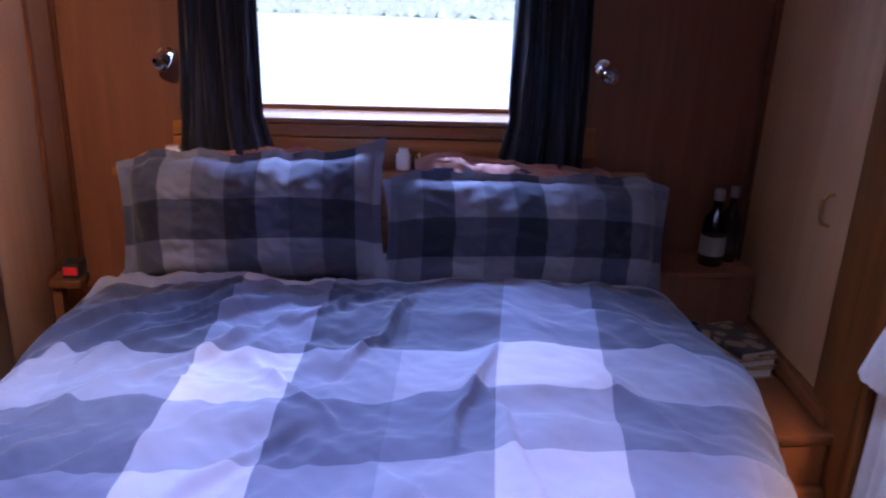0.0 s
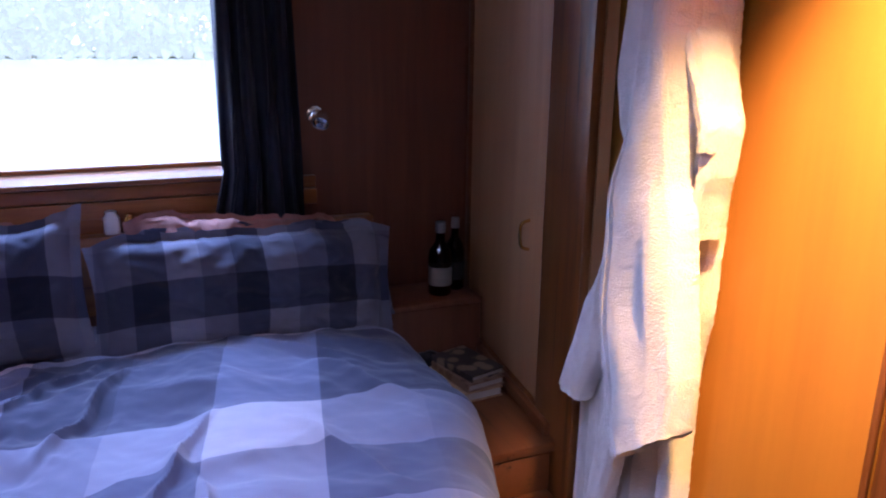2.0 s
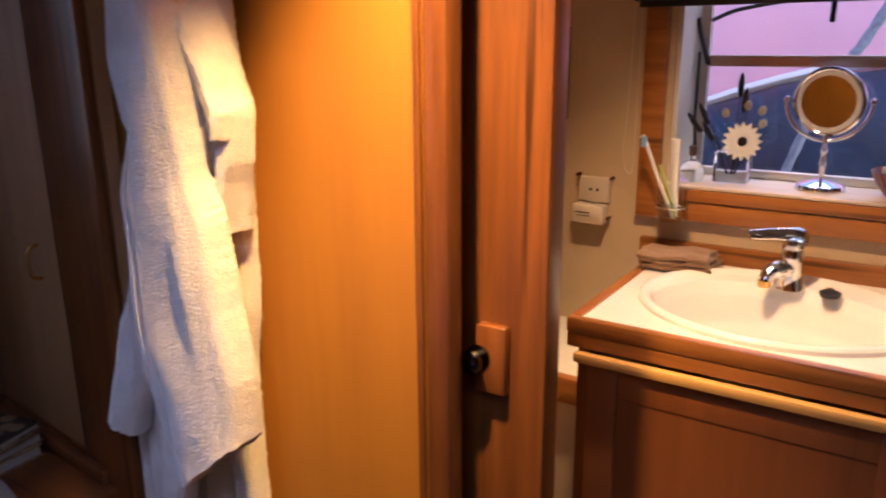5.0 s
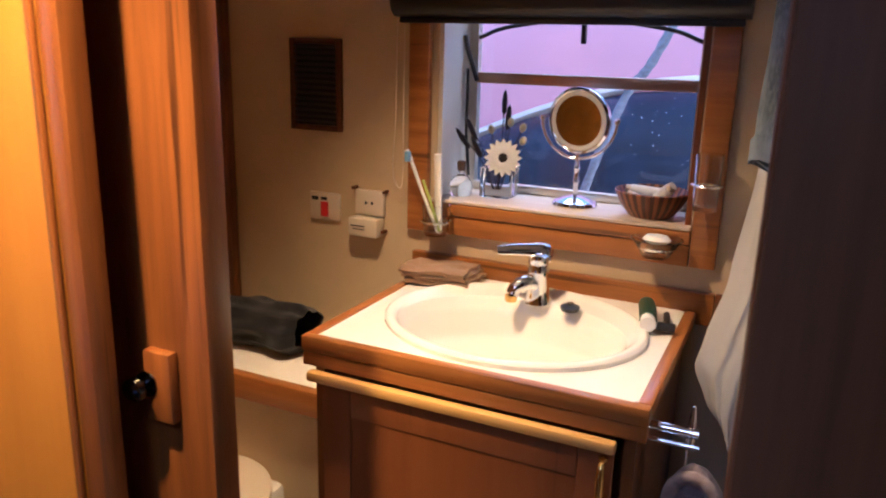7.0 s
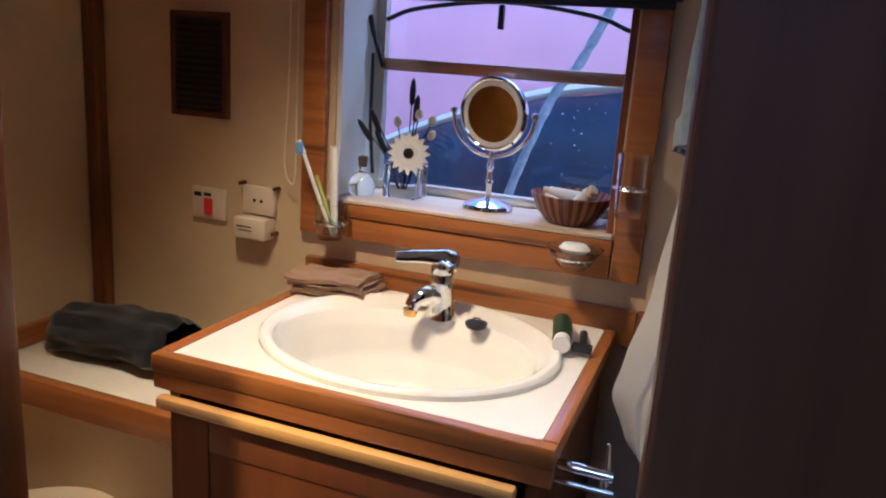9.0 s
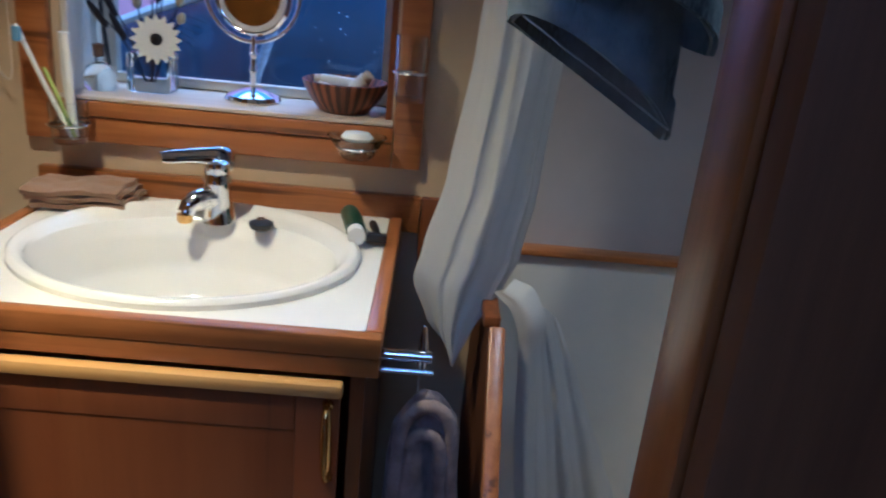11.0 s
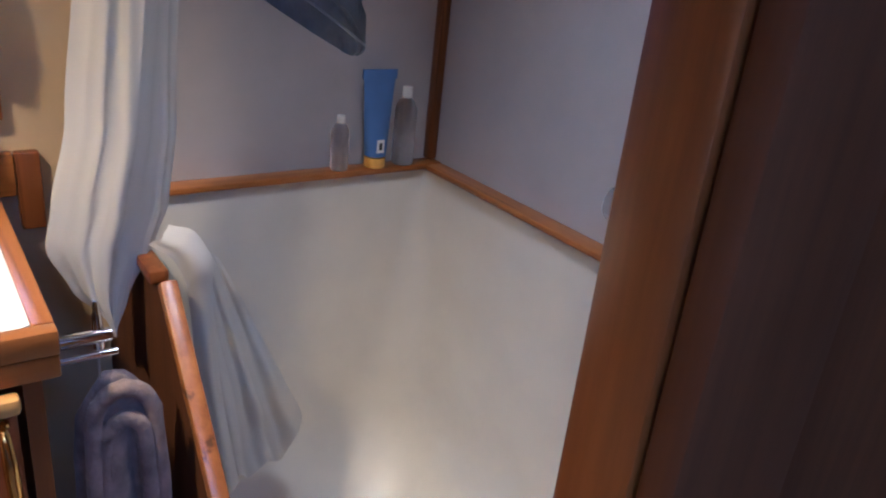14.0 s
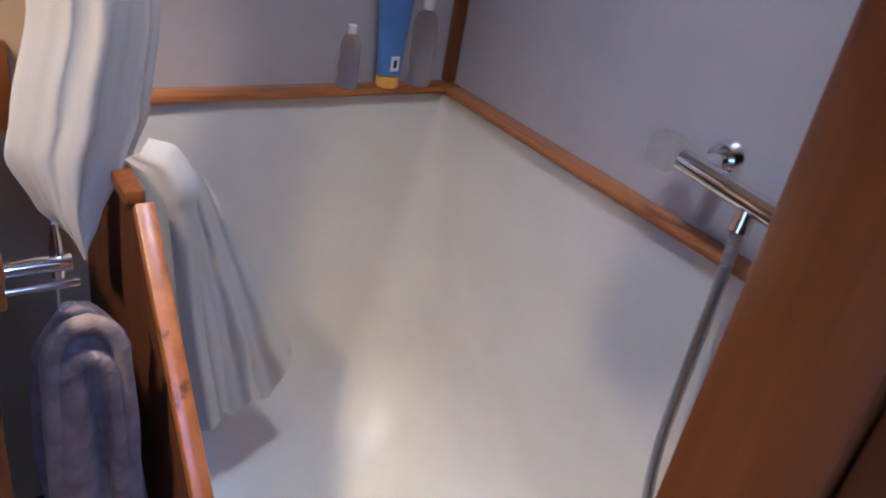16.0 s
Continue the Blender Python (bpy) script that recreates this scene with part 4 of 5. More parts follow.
# ---- vanity ----
cab = thing("vanity_cabinet", "cherry wood vanity cabinet under the washbasin", "cabinet", (1.95, 0.46, 0))
for y0, y1 in ((0.150, 0.170), (0.752, 0.772)):
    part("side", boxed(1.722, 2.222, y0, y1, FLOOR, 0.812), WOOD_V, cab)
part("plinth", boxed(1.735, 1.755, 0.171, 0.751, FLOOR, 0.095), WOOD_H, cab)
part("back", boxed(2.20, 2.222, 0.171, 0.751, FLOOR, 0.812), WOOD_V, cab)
VANITY = wood("red_brown_veneer", (0.175, 0.052, 0.013), (0.215, 0.070, 0.018), 0.38, scale=20)
dr = part("door", boxed(1.706, 1.720, 0.190, 0.735, 0.105, 0.780), VANITY, cab)
for y0, y1, z0, z1 in ((0.180, 0.240, 0.10, 0.785), (0.682, 0.745, 0.10, 0.785), (0.2405, 0.6815, 0.10, 0.165), (0.2405, 0.6815, 0.722, 0.785)):
    part("door_rail", boxed(1.7015, 1.7055, y0, y1, z0, z1, bevel=0.0025), VANITY, dr)
# The finger rail's golden lamp glow is put into a lighter wood colour
part("top_rail", boxed(1.680, 1.7015, 0.176, 0.768, 0.787, 0.808, bevel=0.006), wood("lamplit_golden_wood", (0.50, 0.27, 0.07), (0.62, 0.36, 0.10), 0.22, (1, 0.06, 1), coat=0.5), cab, "rounded cherry wood finger rail")
part("fascia", boxed(1.703, 1.721, 0.132, 0.790, 0.810, 0.838, bevel=0.003), WOOD_H, cab)
h = tube(spline([(1.701, 0.196, 0.770), (1.684, 0.196, 0.766), (1.676, 0.195, 0.745), (1.675, 0.194, 0.712), (1.676, 0.193, 0.680), (1.684, 0.193, 0.660), (1.701, 0.193, 0.656)], 30), [0.005 + 0.003 * math.sin(k / 30 * math.pi) ** 2 for k in range(31)], 12)
turned([(0, 0.77 - 0.009), (0.007, 0.77 - 0.004), (0.008, 0.77), (0.007, 0.774), (0, 0.779)], 14, (1.696, 0.196, 0), bm=h)
turned([(0, 0.656 - 0.009), (0.007, 0.656 - 0.004), (0.008, 0.656), (0.007, 0.66), (0, 0.665)], 14, (1.696, 0.193, 0), bm=h)
part("handle", h, BRASS, dr, "curved polished brass handle")

BX, BY, RX, RY = 1.966, 0.457, 0.233, 0.270


def worktop_at(u, v):
    a = 2 * math.pi * u; c, s = math.cos(a), math.sin(a)
    e = Vector((BX + (RX - 0.012) * c, BY + (RY - 0.012) * s, 0.868))
    x0, x1, y0, y1 = 1.7225, 2.2245, 0.1545, 0.7665
    k = min(((x1 if c > 0 else x0) - BX) / c if abs(c) > 1e-6 else 9, ((y1 if s > 0 else y0) - BY) / s if abs(s) > 1e-6 else 9)
    o = Vector((BX + k * c, BY + k * s, 0.868))
    p = e.lerp(o, min(1, v * 1.5))
    if v > 0.67: p = Vector((o.x, o.y, 0.868 - (v - 0.67) / 0.33 * 0.026))
    return p


top = part("worktop", sheet(worktop_at, 180, 6, closed=True), TOPWHITE)
tagged(top, "white laminate worktop edged in cherry wood", "worktop")
part("edging", boxed(1.699, 1.7222, 0.131, 0.7905, 0.840, 0.871, bevel=0.004), WOOD_H, top, "cherry wood edging")
part("edging", boxed(1.7224, 2.2245, 0.131, 0.1542, 0.840, 0.871, bevel=0.004), WOOD_X, top, "cherry wood edging")
part("edging", boxed(1.7224, 2.2245, 0.7668, 0.7905, 0.840, 0.871, bevel=0.004), WOOD_X, top, "cherry wood edging")
part("upstand", boxed(2.2255, 2.2485, 0.098, 0.828, 0.840, 0.912, bevel=0.004), WOOD_H, top, "cherry wood upstand")
trim("trim_washroom_rail", boxed(2.2285, 2.2485, 0.060, 0.0975, 0.780, 0.912, bevel=0.004), WOOD_V, "cherry wood end of the upstand beside the curtain")


def basin_at(u, v):
    a = 2 * math.pi * u; c, s = math.cos(a), math.sin(a)
    keys = [(0.0, BX, RX, RY, 0.866), (0.05, BX, RX, RY, 0.877), (0.10, BX, RX - 0.007, RY - 0.007, 0.883), (0.17, BX, RX - 0.018, RY - 0.018, 0.881), (0.24, BX - 0.006, RX - 0.030, RY - 0.028, 0.875), (0.32, 1.938, 0.184, 0.236, 0.870),
            (0.45, 1.934, 0.170, 0.224, 0.845), (0.60, 1.935, 0.150, 0.200, 0.790), (0.75, 1.938, 0.112, 0.150, 0.745), (0.90, 1.942, 0.055, 0.070, 0.728), (1.0, 1.945, 0.018, 0.018, 0.724)]
    for k0, k1 in zip(keys, keys[1:]):
        if v <= k1[0] + 1e-9:
            f = (v - k0[0]) / (k1[0] - k0[0]); f = f * f * (3 - 2 * f) * 0.4 + f * 0.6
            cx, rx, ry, z = (k0[i] + (k1[i] - k0[i]) * f for i in (1, 2, 3, 4))
            return Vector((cx + rx * c, BY + ry * s, z))


basin = thing("washbasin", "oval white ceramic washbasin set in the worktop", "washbasin", (BX, BY, 0.87))
part("bowl", sheet(basin_at, 96, 44, closed=True), CERAMIC, basin)
part("waste", turned([(0.0, 0.7245), (0.017, 0.7245), (0.019, 0.727), (0.021, 0.7265)], 24, (1.945, BY, 0.0)), CHROME, basin, "chrome waste")

tap = thing("mixer_tap", "chrome single-lever basin mixer tap", "tap", (2.118, 0.455, 0.872))
TX, TY = 2.118, 0.455
part("tap_body", tube([(TX, TY, 0.870), (TX, TY, 0.876), (TX - 0.001, TY + 0.001, 0.884), (TX - 0.002, TY + 0.001, 0.905), (TX - 0.003, TY + 0.002, 0.930), (TX - 0.004, TY + 0.002, 0.950), (TX - 0.004, TY + 0.002, 0.958)], [0.031, 0.030, 0.027, 0.024, 0.023, 0.024, 0.021], 28), CHROME, tap)
part("spout", tube(spline([(TX, TY, 0.912), (TX - 0.022, TY + 0.018, 0.917), (TX - 0.043, TY + 0.036, 0.910), (TX - 0.052, TY + 0.043, 0.895)], 14), [0.021] * 4 + [0.019] * 5 + [0.016] * 3 + [0.0145] * 3, 18), CHROME, tap)
part("aerator", turned([(0.0, 0.880), (0.012, 0.880), (0.0135, 0.884), (0.0135, 0.894), (0.0, 0.894)], 20, (TX - 0.053, TY + 0.044, 0)), BRASS, tap, "brass aerator ring")
part("lever", tube(spline([(TX + 0.014, TY - 0.020, 0.975), (TX, TY, 0.986), (TX - 0.02, TY + 0.035, 0.990), (TX - 0.05, TY + 0.082, 0.989)], 12), [0.018, 0.023, 0.025, 0.024, 0.022, 0.019, 0.016, 0.015, 0.014, 0.0135, 0.013, 0.0125, 0.010], 16, flat=0.42), CHROME, tap)
part("lever_base", turned([(0.022, 0.959), (0.023, 0.966), (0.022, 0.978), (0.012, 0.984), (0.0, 0.986)], 24, (TX - 0.004, TY + 0.002, 0)), CHROME, tap)
part("pop_up_rod", tube([(TX + 0.035, TY, 0.872), (TX + 0.035, TY, 0.93)], 0.003, 8), CHROME, tap)

plug = thing("basin_plug", "black rubber plug resting on the basin rim", "plug", (2.090, 0.374, 0.876))
part("plug_body", turned([(0.0, 0.872), (0.018, 0.872), (0.021, 0.878), (0.021, 0.882), (0.012, 0.886), (0.0, 0.887)], 24, (2.090, 0.374, 0)), BLACK, plug)
part("ring", tube([(2.090 + 0.006 * math.cos(a), 0.374 + 0.006 * math.sin(a), 0.889) for a in [k * math.pi / 8 for k in range(17)]], 0.0015, 6), CHROME, plug)

fl = bmesh.new()
for k in range(3):
    def fold(u, v, k=k):
        edge = math.sin(math.pi * v) ** 0.4
        return Vector((2.080 + 0.105 * v + 0.03 * u - 0.004 * k + 0.005 * rnd(u * 4, k), 0.770 - 0.150 * u + 0.010 * rnd(v * 3, k) + 0.006 * k, 0.8755 + 0.0125 * k + 0.0035 * edge + 0.0065 * (rnd(u * 6 + k * 3, v * 4) * 0.6 + 0.4 * math.sin(u * 9 + k)) * (0.3 if k == 0 else 1.0)))
    sheet(fold, 40, 18, thick=-0.009, bm=fl)
tagged(part("flannel", fl, FLANNEL), "folded taupe face flannel on the worktop corner", "face cloth")

paste = thing("toothpaste_tube", "dark green tube with a white cap on the worktop", "tube", (2.09, 0.21, 0.875))
part("tube_body", tube([(2.155, 0.226, 0.892), (2.11, 0.215, 0.894), (2.055, 0.204, 0.893)], [0.017, 0.018, 0.017], 18), GREEN, paste)
part("cap", tube([(2.054, 0.204, 0.893), (2.030, 0.200, 0.892)], [0.015, 0.0155], 18), SOAP, paste, "white cap")
part("crimp", boxed(2.157, 2.176, 0.212, 0.242, 0.889, 0.893), GREEN, paste)
razor = thing("razor", "black plastic razor standing beside the tube", "razor", (2.10, 0.172, 0.872))
part("handle", tube(spline([(2.150, 0.182, 0.878), (2.10, 0.174, 0.884), (2.062, 0.168, 0.886)], 10), 0.007, 10), BLACK, razor)
part("head", boxed(2.048, 2.064, 0.150, 0.186, 0.876, 0.892, bevel=0.003), BLACK, razor)

# ---- on the window sill ----
SILL = 1.0525
mir = thing("vanity_mirror", "round chrome shaving mirror on a stand", "mirror", (2.325, 0.444, SILL))
part("base", turned([(0.0, SILL), (0.052, SILL), (0.054, SILL + 0.004), (0.050, SILL + 0.012), (0.030, SILL + 0.020), (0.010, SILL + 0.026), (0.0, SILL + 0.026)], 40, (2.325, 0.444, 0)), CHROME, mir)
part("stem", turned([(0.006, SILL + 0.02), (0.006, SILL + 0.055), (0.009, SILL + 0.060), (0.006, SILL + 0.065), (0.006, SILL + 0.085), (0.009, SILL + 0.09), (0.006, SILL + 0.095), (0.005, SILL + 0.122)], 20, (2.325, 0.444, 0)), CHROME, mir)
MC = Matrix.Translation((2.325, 0.446, 1.253)) @ Matrix.Rotation(radians(-10), 4, 'Z') @ Matrix.Rotation(radians(-93), 4, 'Y')
yoke = tube([(0.0, 0.088 * math.cos(a), 0.088 * math.sin(a)) for a in [math.pi + k * math.pi / 24 for k in range(25)]], 0.0042, 10); yoke.transform(Matrix.Translation((2.325, 0.446, 1.253)))
for s in (-1, 1):
    turned([(0, -0.009), (0.006, -0.006), (0.008, 0), (0.006, 0.006), (0, 0.009)], 14, (2.325, 0.446 + s * 0.088, 1.255), bm=yoke)
part("yoke", yoke, CHROME, mir)
ring = turned([(0.068, 0.006), (0.072, 0.009), (0.077, 0.006), (0.078, 0.0), (0.077, -0.006), (0.070, -0.009), (0.0, -0.009)], 56); ring.transform(MC)
part("rim", ring, CHROME, mir)
gl = turned([(0.0, 0.0062), (0.0688, 0.0062)], 56); gl.transform(MC)
fr_ = sheet(lambda u, v: Vector(((0.058 + 0.0105 * v) * math.cos(2 * math.pi * u), (0.058 + 0.0105 * v) * math.sin(2 * math.pi * u), 0.0070)), 56, 2, thick=0.0004, closed=True); fr_.transform(MC)
part("frosted_ring", fr_, plain("frosted_acrylic", (0.72, 0.70, 0.68), 0.45, vary=0.03), mir, "pale frosted ring round the glass")
part("mirror_glass", gl, plain("mirror_silver", (0.9, 0.9, 0.9), 0.01, 1.0, 0.0, 5, 0), mir)

vase = thing("flower_vase", "square glass vase with a white artificial daisy and dried reeds", "vase", (2.335, 0.642, SILL))
VX, VY = 2.335, 0.642
g = boxed(VX - 0.035, VX + 0.035, VY - 0.040, VY + 0.040, SILL, SILL + 0.075, bevel=0.006)
part("vase_glass", g, GLASS, vase)
fl = bmesh.new(); DC = Vector((VX - 0.048, VY - 0.025, 1.157)); DM = Matrix.Translation(DC) @ Matrix.Rotation(radians(23), 4, 'Z') @ Matrix.Rotation(radians(-84), 4, 'Y')
for ringn, (n, ln, wd, tilt) in enumerate(((16, 0.046, 0.0085, 0.10), (13, 0.038, 0.008, 0.30))):
    for i in range(n):
        a = 2 * math.pi * (i + 0.5 * ringn) / n + 0.1 * rnd(i, ringn)

        def petal(u, v, a=a, ln=ln, wd=wd, tilt=tilt):
            r = 0.009 + (ln - 0.009) * v; w = wd * math.sin(math.pi * min(0.97, 0.15 + v * 0.83)) * (u - 0.5) * 2
            return Vector((r * math.cos(a) - w * math.sin(a), r * math.sin(a) + w * math.cos(a), 0.004 + tilt * (r - 0.009) * (1 - 1.4 * v) + 0.0015 * abs(u - 0.5)))
        sheet(petal, 3, 6, bm=fl)
fl.transform(DM); part("petals", fl, PETAL, vase, "white petals")
ce = turned([(0.0, 0.010), (0.007, 0.009), (0.011, 0.006), (0.012, 0.001), (0.0, 0.0)], 20); ce.transform(DM)
part("flower_eye", ce, REED, vase, "dark flower centre")
random.seed(4)
for i, (dy, z, dx, k) in enumerate(((0.102, 1.202, -0.02, 0), (0.085, 1.225, 0.0, 0), (0.075, 1.180, 0.01, 0), (0.002, 1.295, 0.02, 0), (-0.012, 1.260, 0.015, 0), (-0.055, 1.225, 0.0, 1), (-0.06, 1.195, -0.01, 1), (0.03, 1.215, 0.01, 1), (-0.02, 1.235, 0.01, 1))):
    tip = Vector((VX + dx, VY + dy, z)); b0 = Vector((VX, VY + dy * 0.1, SILL + 0.02))
    st = tube(spline([b0, b0.lerp(tip, 0.5) + Vector((0, 0, 0.015)), tip], 12), 0.0014, 6)
    part("stem", st, REED, vase)
    ax = (tip - b0).normalized()
    if k:
        hd = turned([(0, -0.012), (0.007, -0.006), (0.009, 0.002), (0.006, 0.010), (0, 0.014)], 12); hd.transform(Matrix.Translation(tip) @ ax.to_track_quat('Z', 'Y').to_matrix().to_4x4())
        part("seed_head", hd, SEED, vase, "pale dried seed head")
    else:
        hd = turned([(0, -0.045), (0.006, -0.035), (0.0075, -0.01), (0.005, 0.01), (0, 0.02)], 12); hd.transform(Matrix.Translation(tip) @ ax.to_track_quat('Z', 'Y').to_matrix().to_4x4())
        part("reed_head", hd, REED, vase)
for i in range(5):
    st = tube(spline([(VX, VY - 0.01, 1.15), (VX - 0.005, VY - 0.05, 1.16 + 0.01 * i), (VX - 0.01, VY - 0.085 - 0.006 * i, 1.145 + 0.012 * i)], 8), 0.0008, 5)
    part("grass_blade", st, REED, vase)

bowl = thing("wicker_bowl", "brown striped wicker bowl holding small toiletries", "bowl", (2.305, 0.262, SILL))
wick, n_, l_, b_ = mat("striped_wicker", (0.2, 0.08, 0.03), 0.4)
co_ = n_.new("ShaderNodeTexCoord").outputs["UV"]; sp_ = n_.new("ShaderNodeSeparateXYZ"); l_.new(co_, sp_.inputs[0])
w_ = n_.new("ShaderNodeMath"); w_.operation = 'SINE'; mu_ = n_.new("ShaderNodeMath"); mu_.operation = 'MULTIPLY'; mu_.inputs[1].default_value = 26.0
l_.new(sp_.outputs[0], mu_.inputs[0]); l_.new(mu_.outputs[0], w_.inputs[0])
l_.new(mixed(n_, l_, ramped(n_, l_, w_.outputs[0], -0.3, 0.4), (0.055, 0.014, 0.006), (0.26, 0.080, 0.022)), b_.inputs["Base Color"])
bw = turned([(0.0, SILL), (0.045, SILL), (0.050, SILL + 0.004), (0.068, SILL + 0.026), (0.080, SILL + 0.050), (0.083, SILL + 0.058), (0.080, SILL + 0.060), (0.074, SILL + 0.050), (0.062, SILL + 0.026), (0.045, SILL + 0.010), (0.0, SILL + 0.009)], 48, (0, 0, 0))
bwo = part("basket", bw, wick, bowl); uv_plane(bwo, lambda c: (math.atan2(c.y, c.x), c.z))
bwo.matrix_parent_inverse = Matrix.Translation((0, 0, -SILL))
for p0, p1, r, m_ in (((2.292, 0.256, 1.085), (2.278, 0.222, 1.122), 0.013, SOAP), ((2.322, 0.245, 1.104), (2.320, 0.312, 1.108), 0.011, SOAP), ((2.32, 0.24, 1.080), (2.33, 0.29, 1.086), 0.012, IVORY), ((2.268, 0.262, 1.086), (2.275, 0.300, 1.100), 0.010, SOAP)):
    t_ = thing("toiletry_tube", "small white toiletry tube lying in the wicker bowl", "toiletry", p0, "toiletries in the bowl")
    part("tube_body", tube([p0, p1], r, 14), m_, t_)
    d_ = (Vector(p1) - Vector(p0)).normalized(); part("cap", tube([Vector(p1) + d_ * 0.0005, Vector(p1) + d_ * 0.012], r * 0.8, 14), IVORY, t_)

perf = thing("perfume_bottle", "round clear glass bottle with a dark stopper on the sill", "bottle", (2.30, 0.738, SILL))
part("flask", turned([(0.0, SILL), (0.024, SILL), (0.029, SILL + 0.008), (0.030, SILL + 0.028), (0.022, SILL + 0.044), (0.009, SILL + 0.052), (0.008, SILL + 0.062), (0.0, SILL + 0.062)], 28, (2.298, 0.730, 0)), GLASS, perf)
part("stopper", turned([(0.0, SILL + 0.0625), (0.010, SILL + 0.0625), (0.011, SILL + 0.085), (0.0, SILL + 0.088)], 20, (2.298, 0.730, 0)), plain("brown_stopper", (0.10, 0.06, 0.04)), perf, "brown stopper")


# ---- fittings on the window frame ----
def bracket_ring(t, x, y, z, r):
    k = tube([(x + r * math.cos(a), y + r * math.sin(a), z) for a in [j * math.pi / 16 for j in range(33)]], 0.003, 8)
    tube([(x + r, y, z), (2.227, y, z)], 0.004, 8, bm=k)
    part("wall_bracket", k, CHROME, t, "chrome bracket")


dish = thing("soap_dish", "round glass soap dish on a chrome bracket", "soap dish", (2.178, 0.222, 1.0))
part("dish", turned([(0.0, 0.992), (0.026, 0.992), (0.032, 0.998), (0.038, 1.010), (0.052, 1.030), (0.054, 1.032), (0.051, 1.032), (0.033, 1.014), (0.028, 1.002), (0.0, 1.000)], 36, (2.178, 0.222, 0)), GLASS, dish)
bracket_ring(dish, 2.178, 0.222, 1.014, 0.038)
so = turned([(0.0, -0.010), (0.020, -0.009), (0.030, 0.0), (0.022, 0.009), (0.0, 0.012)], 28, scale=(0.8, 1.0)); so.transform(Matrix.Translation((2.178, 0.222, 1.030)))
tagged(part("soap", so, SOAP), "white oval bar of soap in the glass dish", "soap")


def tumbler(name, x, y, z, r, h, label):
    t = thing(name, label, "tumbler", (x, y, z))
    part("glass", turned([(0.0, z), (r * 0.82, z), (r * 0.86, z + 0.004), (r, z + h), (r - 0.003, z + h), (r * 0.80, z + 0.010), (0.0, z + 0.009)], 32, (x, y, 0)), GLASS, t)
    bracket_ring(t, x, y, z + h * 0.45, r + 0.001)
    return t


tumbler("toothbrush_tumbler", 2.185, 0.742, 0.972, 0.034, 0.075, "clear glass toothbrush tumbler on a chrome bracket")
tumbler("tumbler", 2.190, 0.136, 1.100, 0.028, 0.115, "tall clear glass tumbler on a chrome bracket")
tb = thing("toothbrush", "white toothbrush with a blue head standing in the tumbler", "toothbrush", (2.18, 0.75, 0.98))
part("handle", tube(spline([(2.180, 0.735, 0.984), (2.178, 0.775, 1.07), (2.176, 0.806, 1.145)], 14), 0.0042, 10), SOAP, tb)
part("head", tube([(2.176, 0.807, 1.146), (2.175, 0.820, 1.172)], 0.006, 10), SOAP, tb)
part("bristles", box(bmesh.new(), -0.012, -0.001, -0.006, 0.006, -0.012, 0.012, bevel=0.001), plain("blue_bristle", (0.18, 0.35, 0.55), 0.7), tb, "blue bristles").matrix_parent_inverse = Matrix.Translation((-0.006, 0.062, 0.178))
tp = thing("toothpaste_tube", "upright white tube standing in the tumbler", "tube", (2.19, 0.735, 0.98))
part("tube_body", tube([(2.192, 0.737, 0.984), (2.194, 0.742, 1.07), (2.195, 0.745, 1.165)], [0.012, 0.017, 0.017], 16, flat=0.5), SOAP, tp)
tb2 = thing("toothbrush", "green and clear toothbrush leaning in the tumbler", "toothbrush", (2.18, 0.75, 0.98))
part("handle", tube(spline([(2.175, 0.728, 0.985), (2.172, 0.750, 1.05), (2.170, 0.772, 1.105)], 10), 0.0035, 8), plain("lime_plastic", (0.45, 0.55, 0.12), 0.3), tb2)

# ---- on the cabin side ----
vent = thing("wall_vent", "dark louvred vent grille with a wooden frame", "vent", (2.245, 1.12, 1.3))
part("frame", box(box(box(boxed(2.236, 2.2495, 1.043, 1.058, 1.192, 1.424, bevel=0.002), 2.236, 2.2495, 1.184, 1.199, 1.192, 1.424, bevel=0.002), 2.236, 2.2495, 1.0585, 1.1835, 1.192, 1.206, bevel=0.002), 2.236, 2.2495, 1.0585, 1.1835, 1.410, 1.424, bevel=0.002), DARKWOOD, vent)
part("backing", boxed(2.246, 2.2495, 1.0585, 1.1835, 1.2065, 1.4095), BLACK, vent)
sl = bmesh.new(); box(sl, -0.0055, 0.0055, -0.062, 0.062, -0.0015, 0.0015); sl.transform(Matrix.Rotation(radians(35), 4, 'Y'))
sm = part("slat", sl, plain("brown_grille", (0.035, 0.025, 0.02), 0.4), vent); sm.matrix_parent_inverse = Matrix(); sm.location = (-0.006, 0.001, -0.085)
for k in range(1, 14):
    o = sm.copy(); scene.collection.objects.link(o); o.location = (-0.006, 0.001, -0.085 + k * 0.0145)

sw = thing("isolator_switch", "white switch plate with a red rocker", "switch", (2.24, 1.10, 0.99))
part("plate", boxed(2.239, 2.2495, 1.052, 1.146, 0.955, 1.030, bevel=0.004), IVORY, sw)
part("rocker", boxed(2.233, 2.2385, 1.085, 1.108, 0.966, 1.006, bevel=0.002), RED, sw, "red rocker")
part("legend", boxed(2.2380, 2.2388, 1.118, 1.138, 1.008, 1.018), BLACK, sw); part("legend", boxed(2.2380, 2.2388, 1.090, 1.110, 1.010, 1.018), BLACK, sw)
sk = thing("shaver_socket", "cream shaver socket box with a lower shelf", "socket", (2.23, 0.96, 1.0))
part("plate", boxed(2.232, 2.2495, 0.915, 1.000, 0.985, 1.050, bevel=0.005), IVORY, sk)
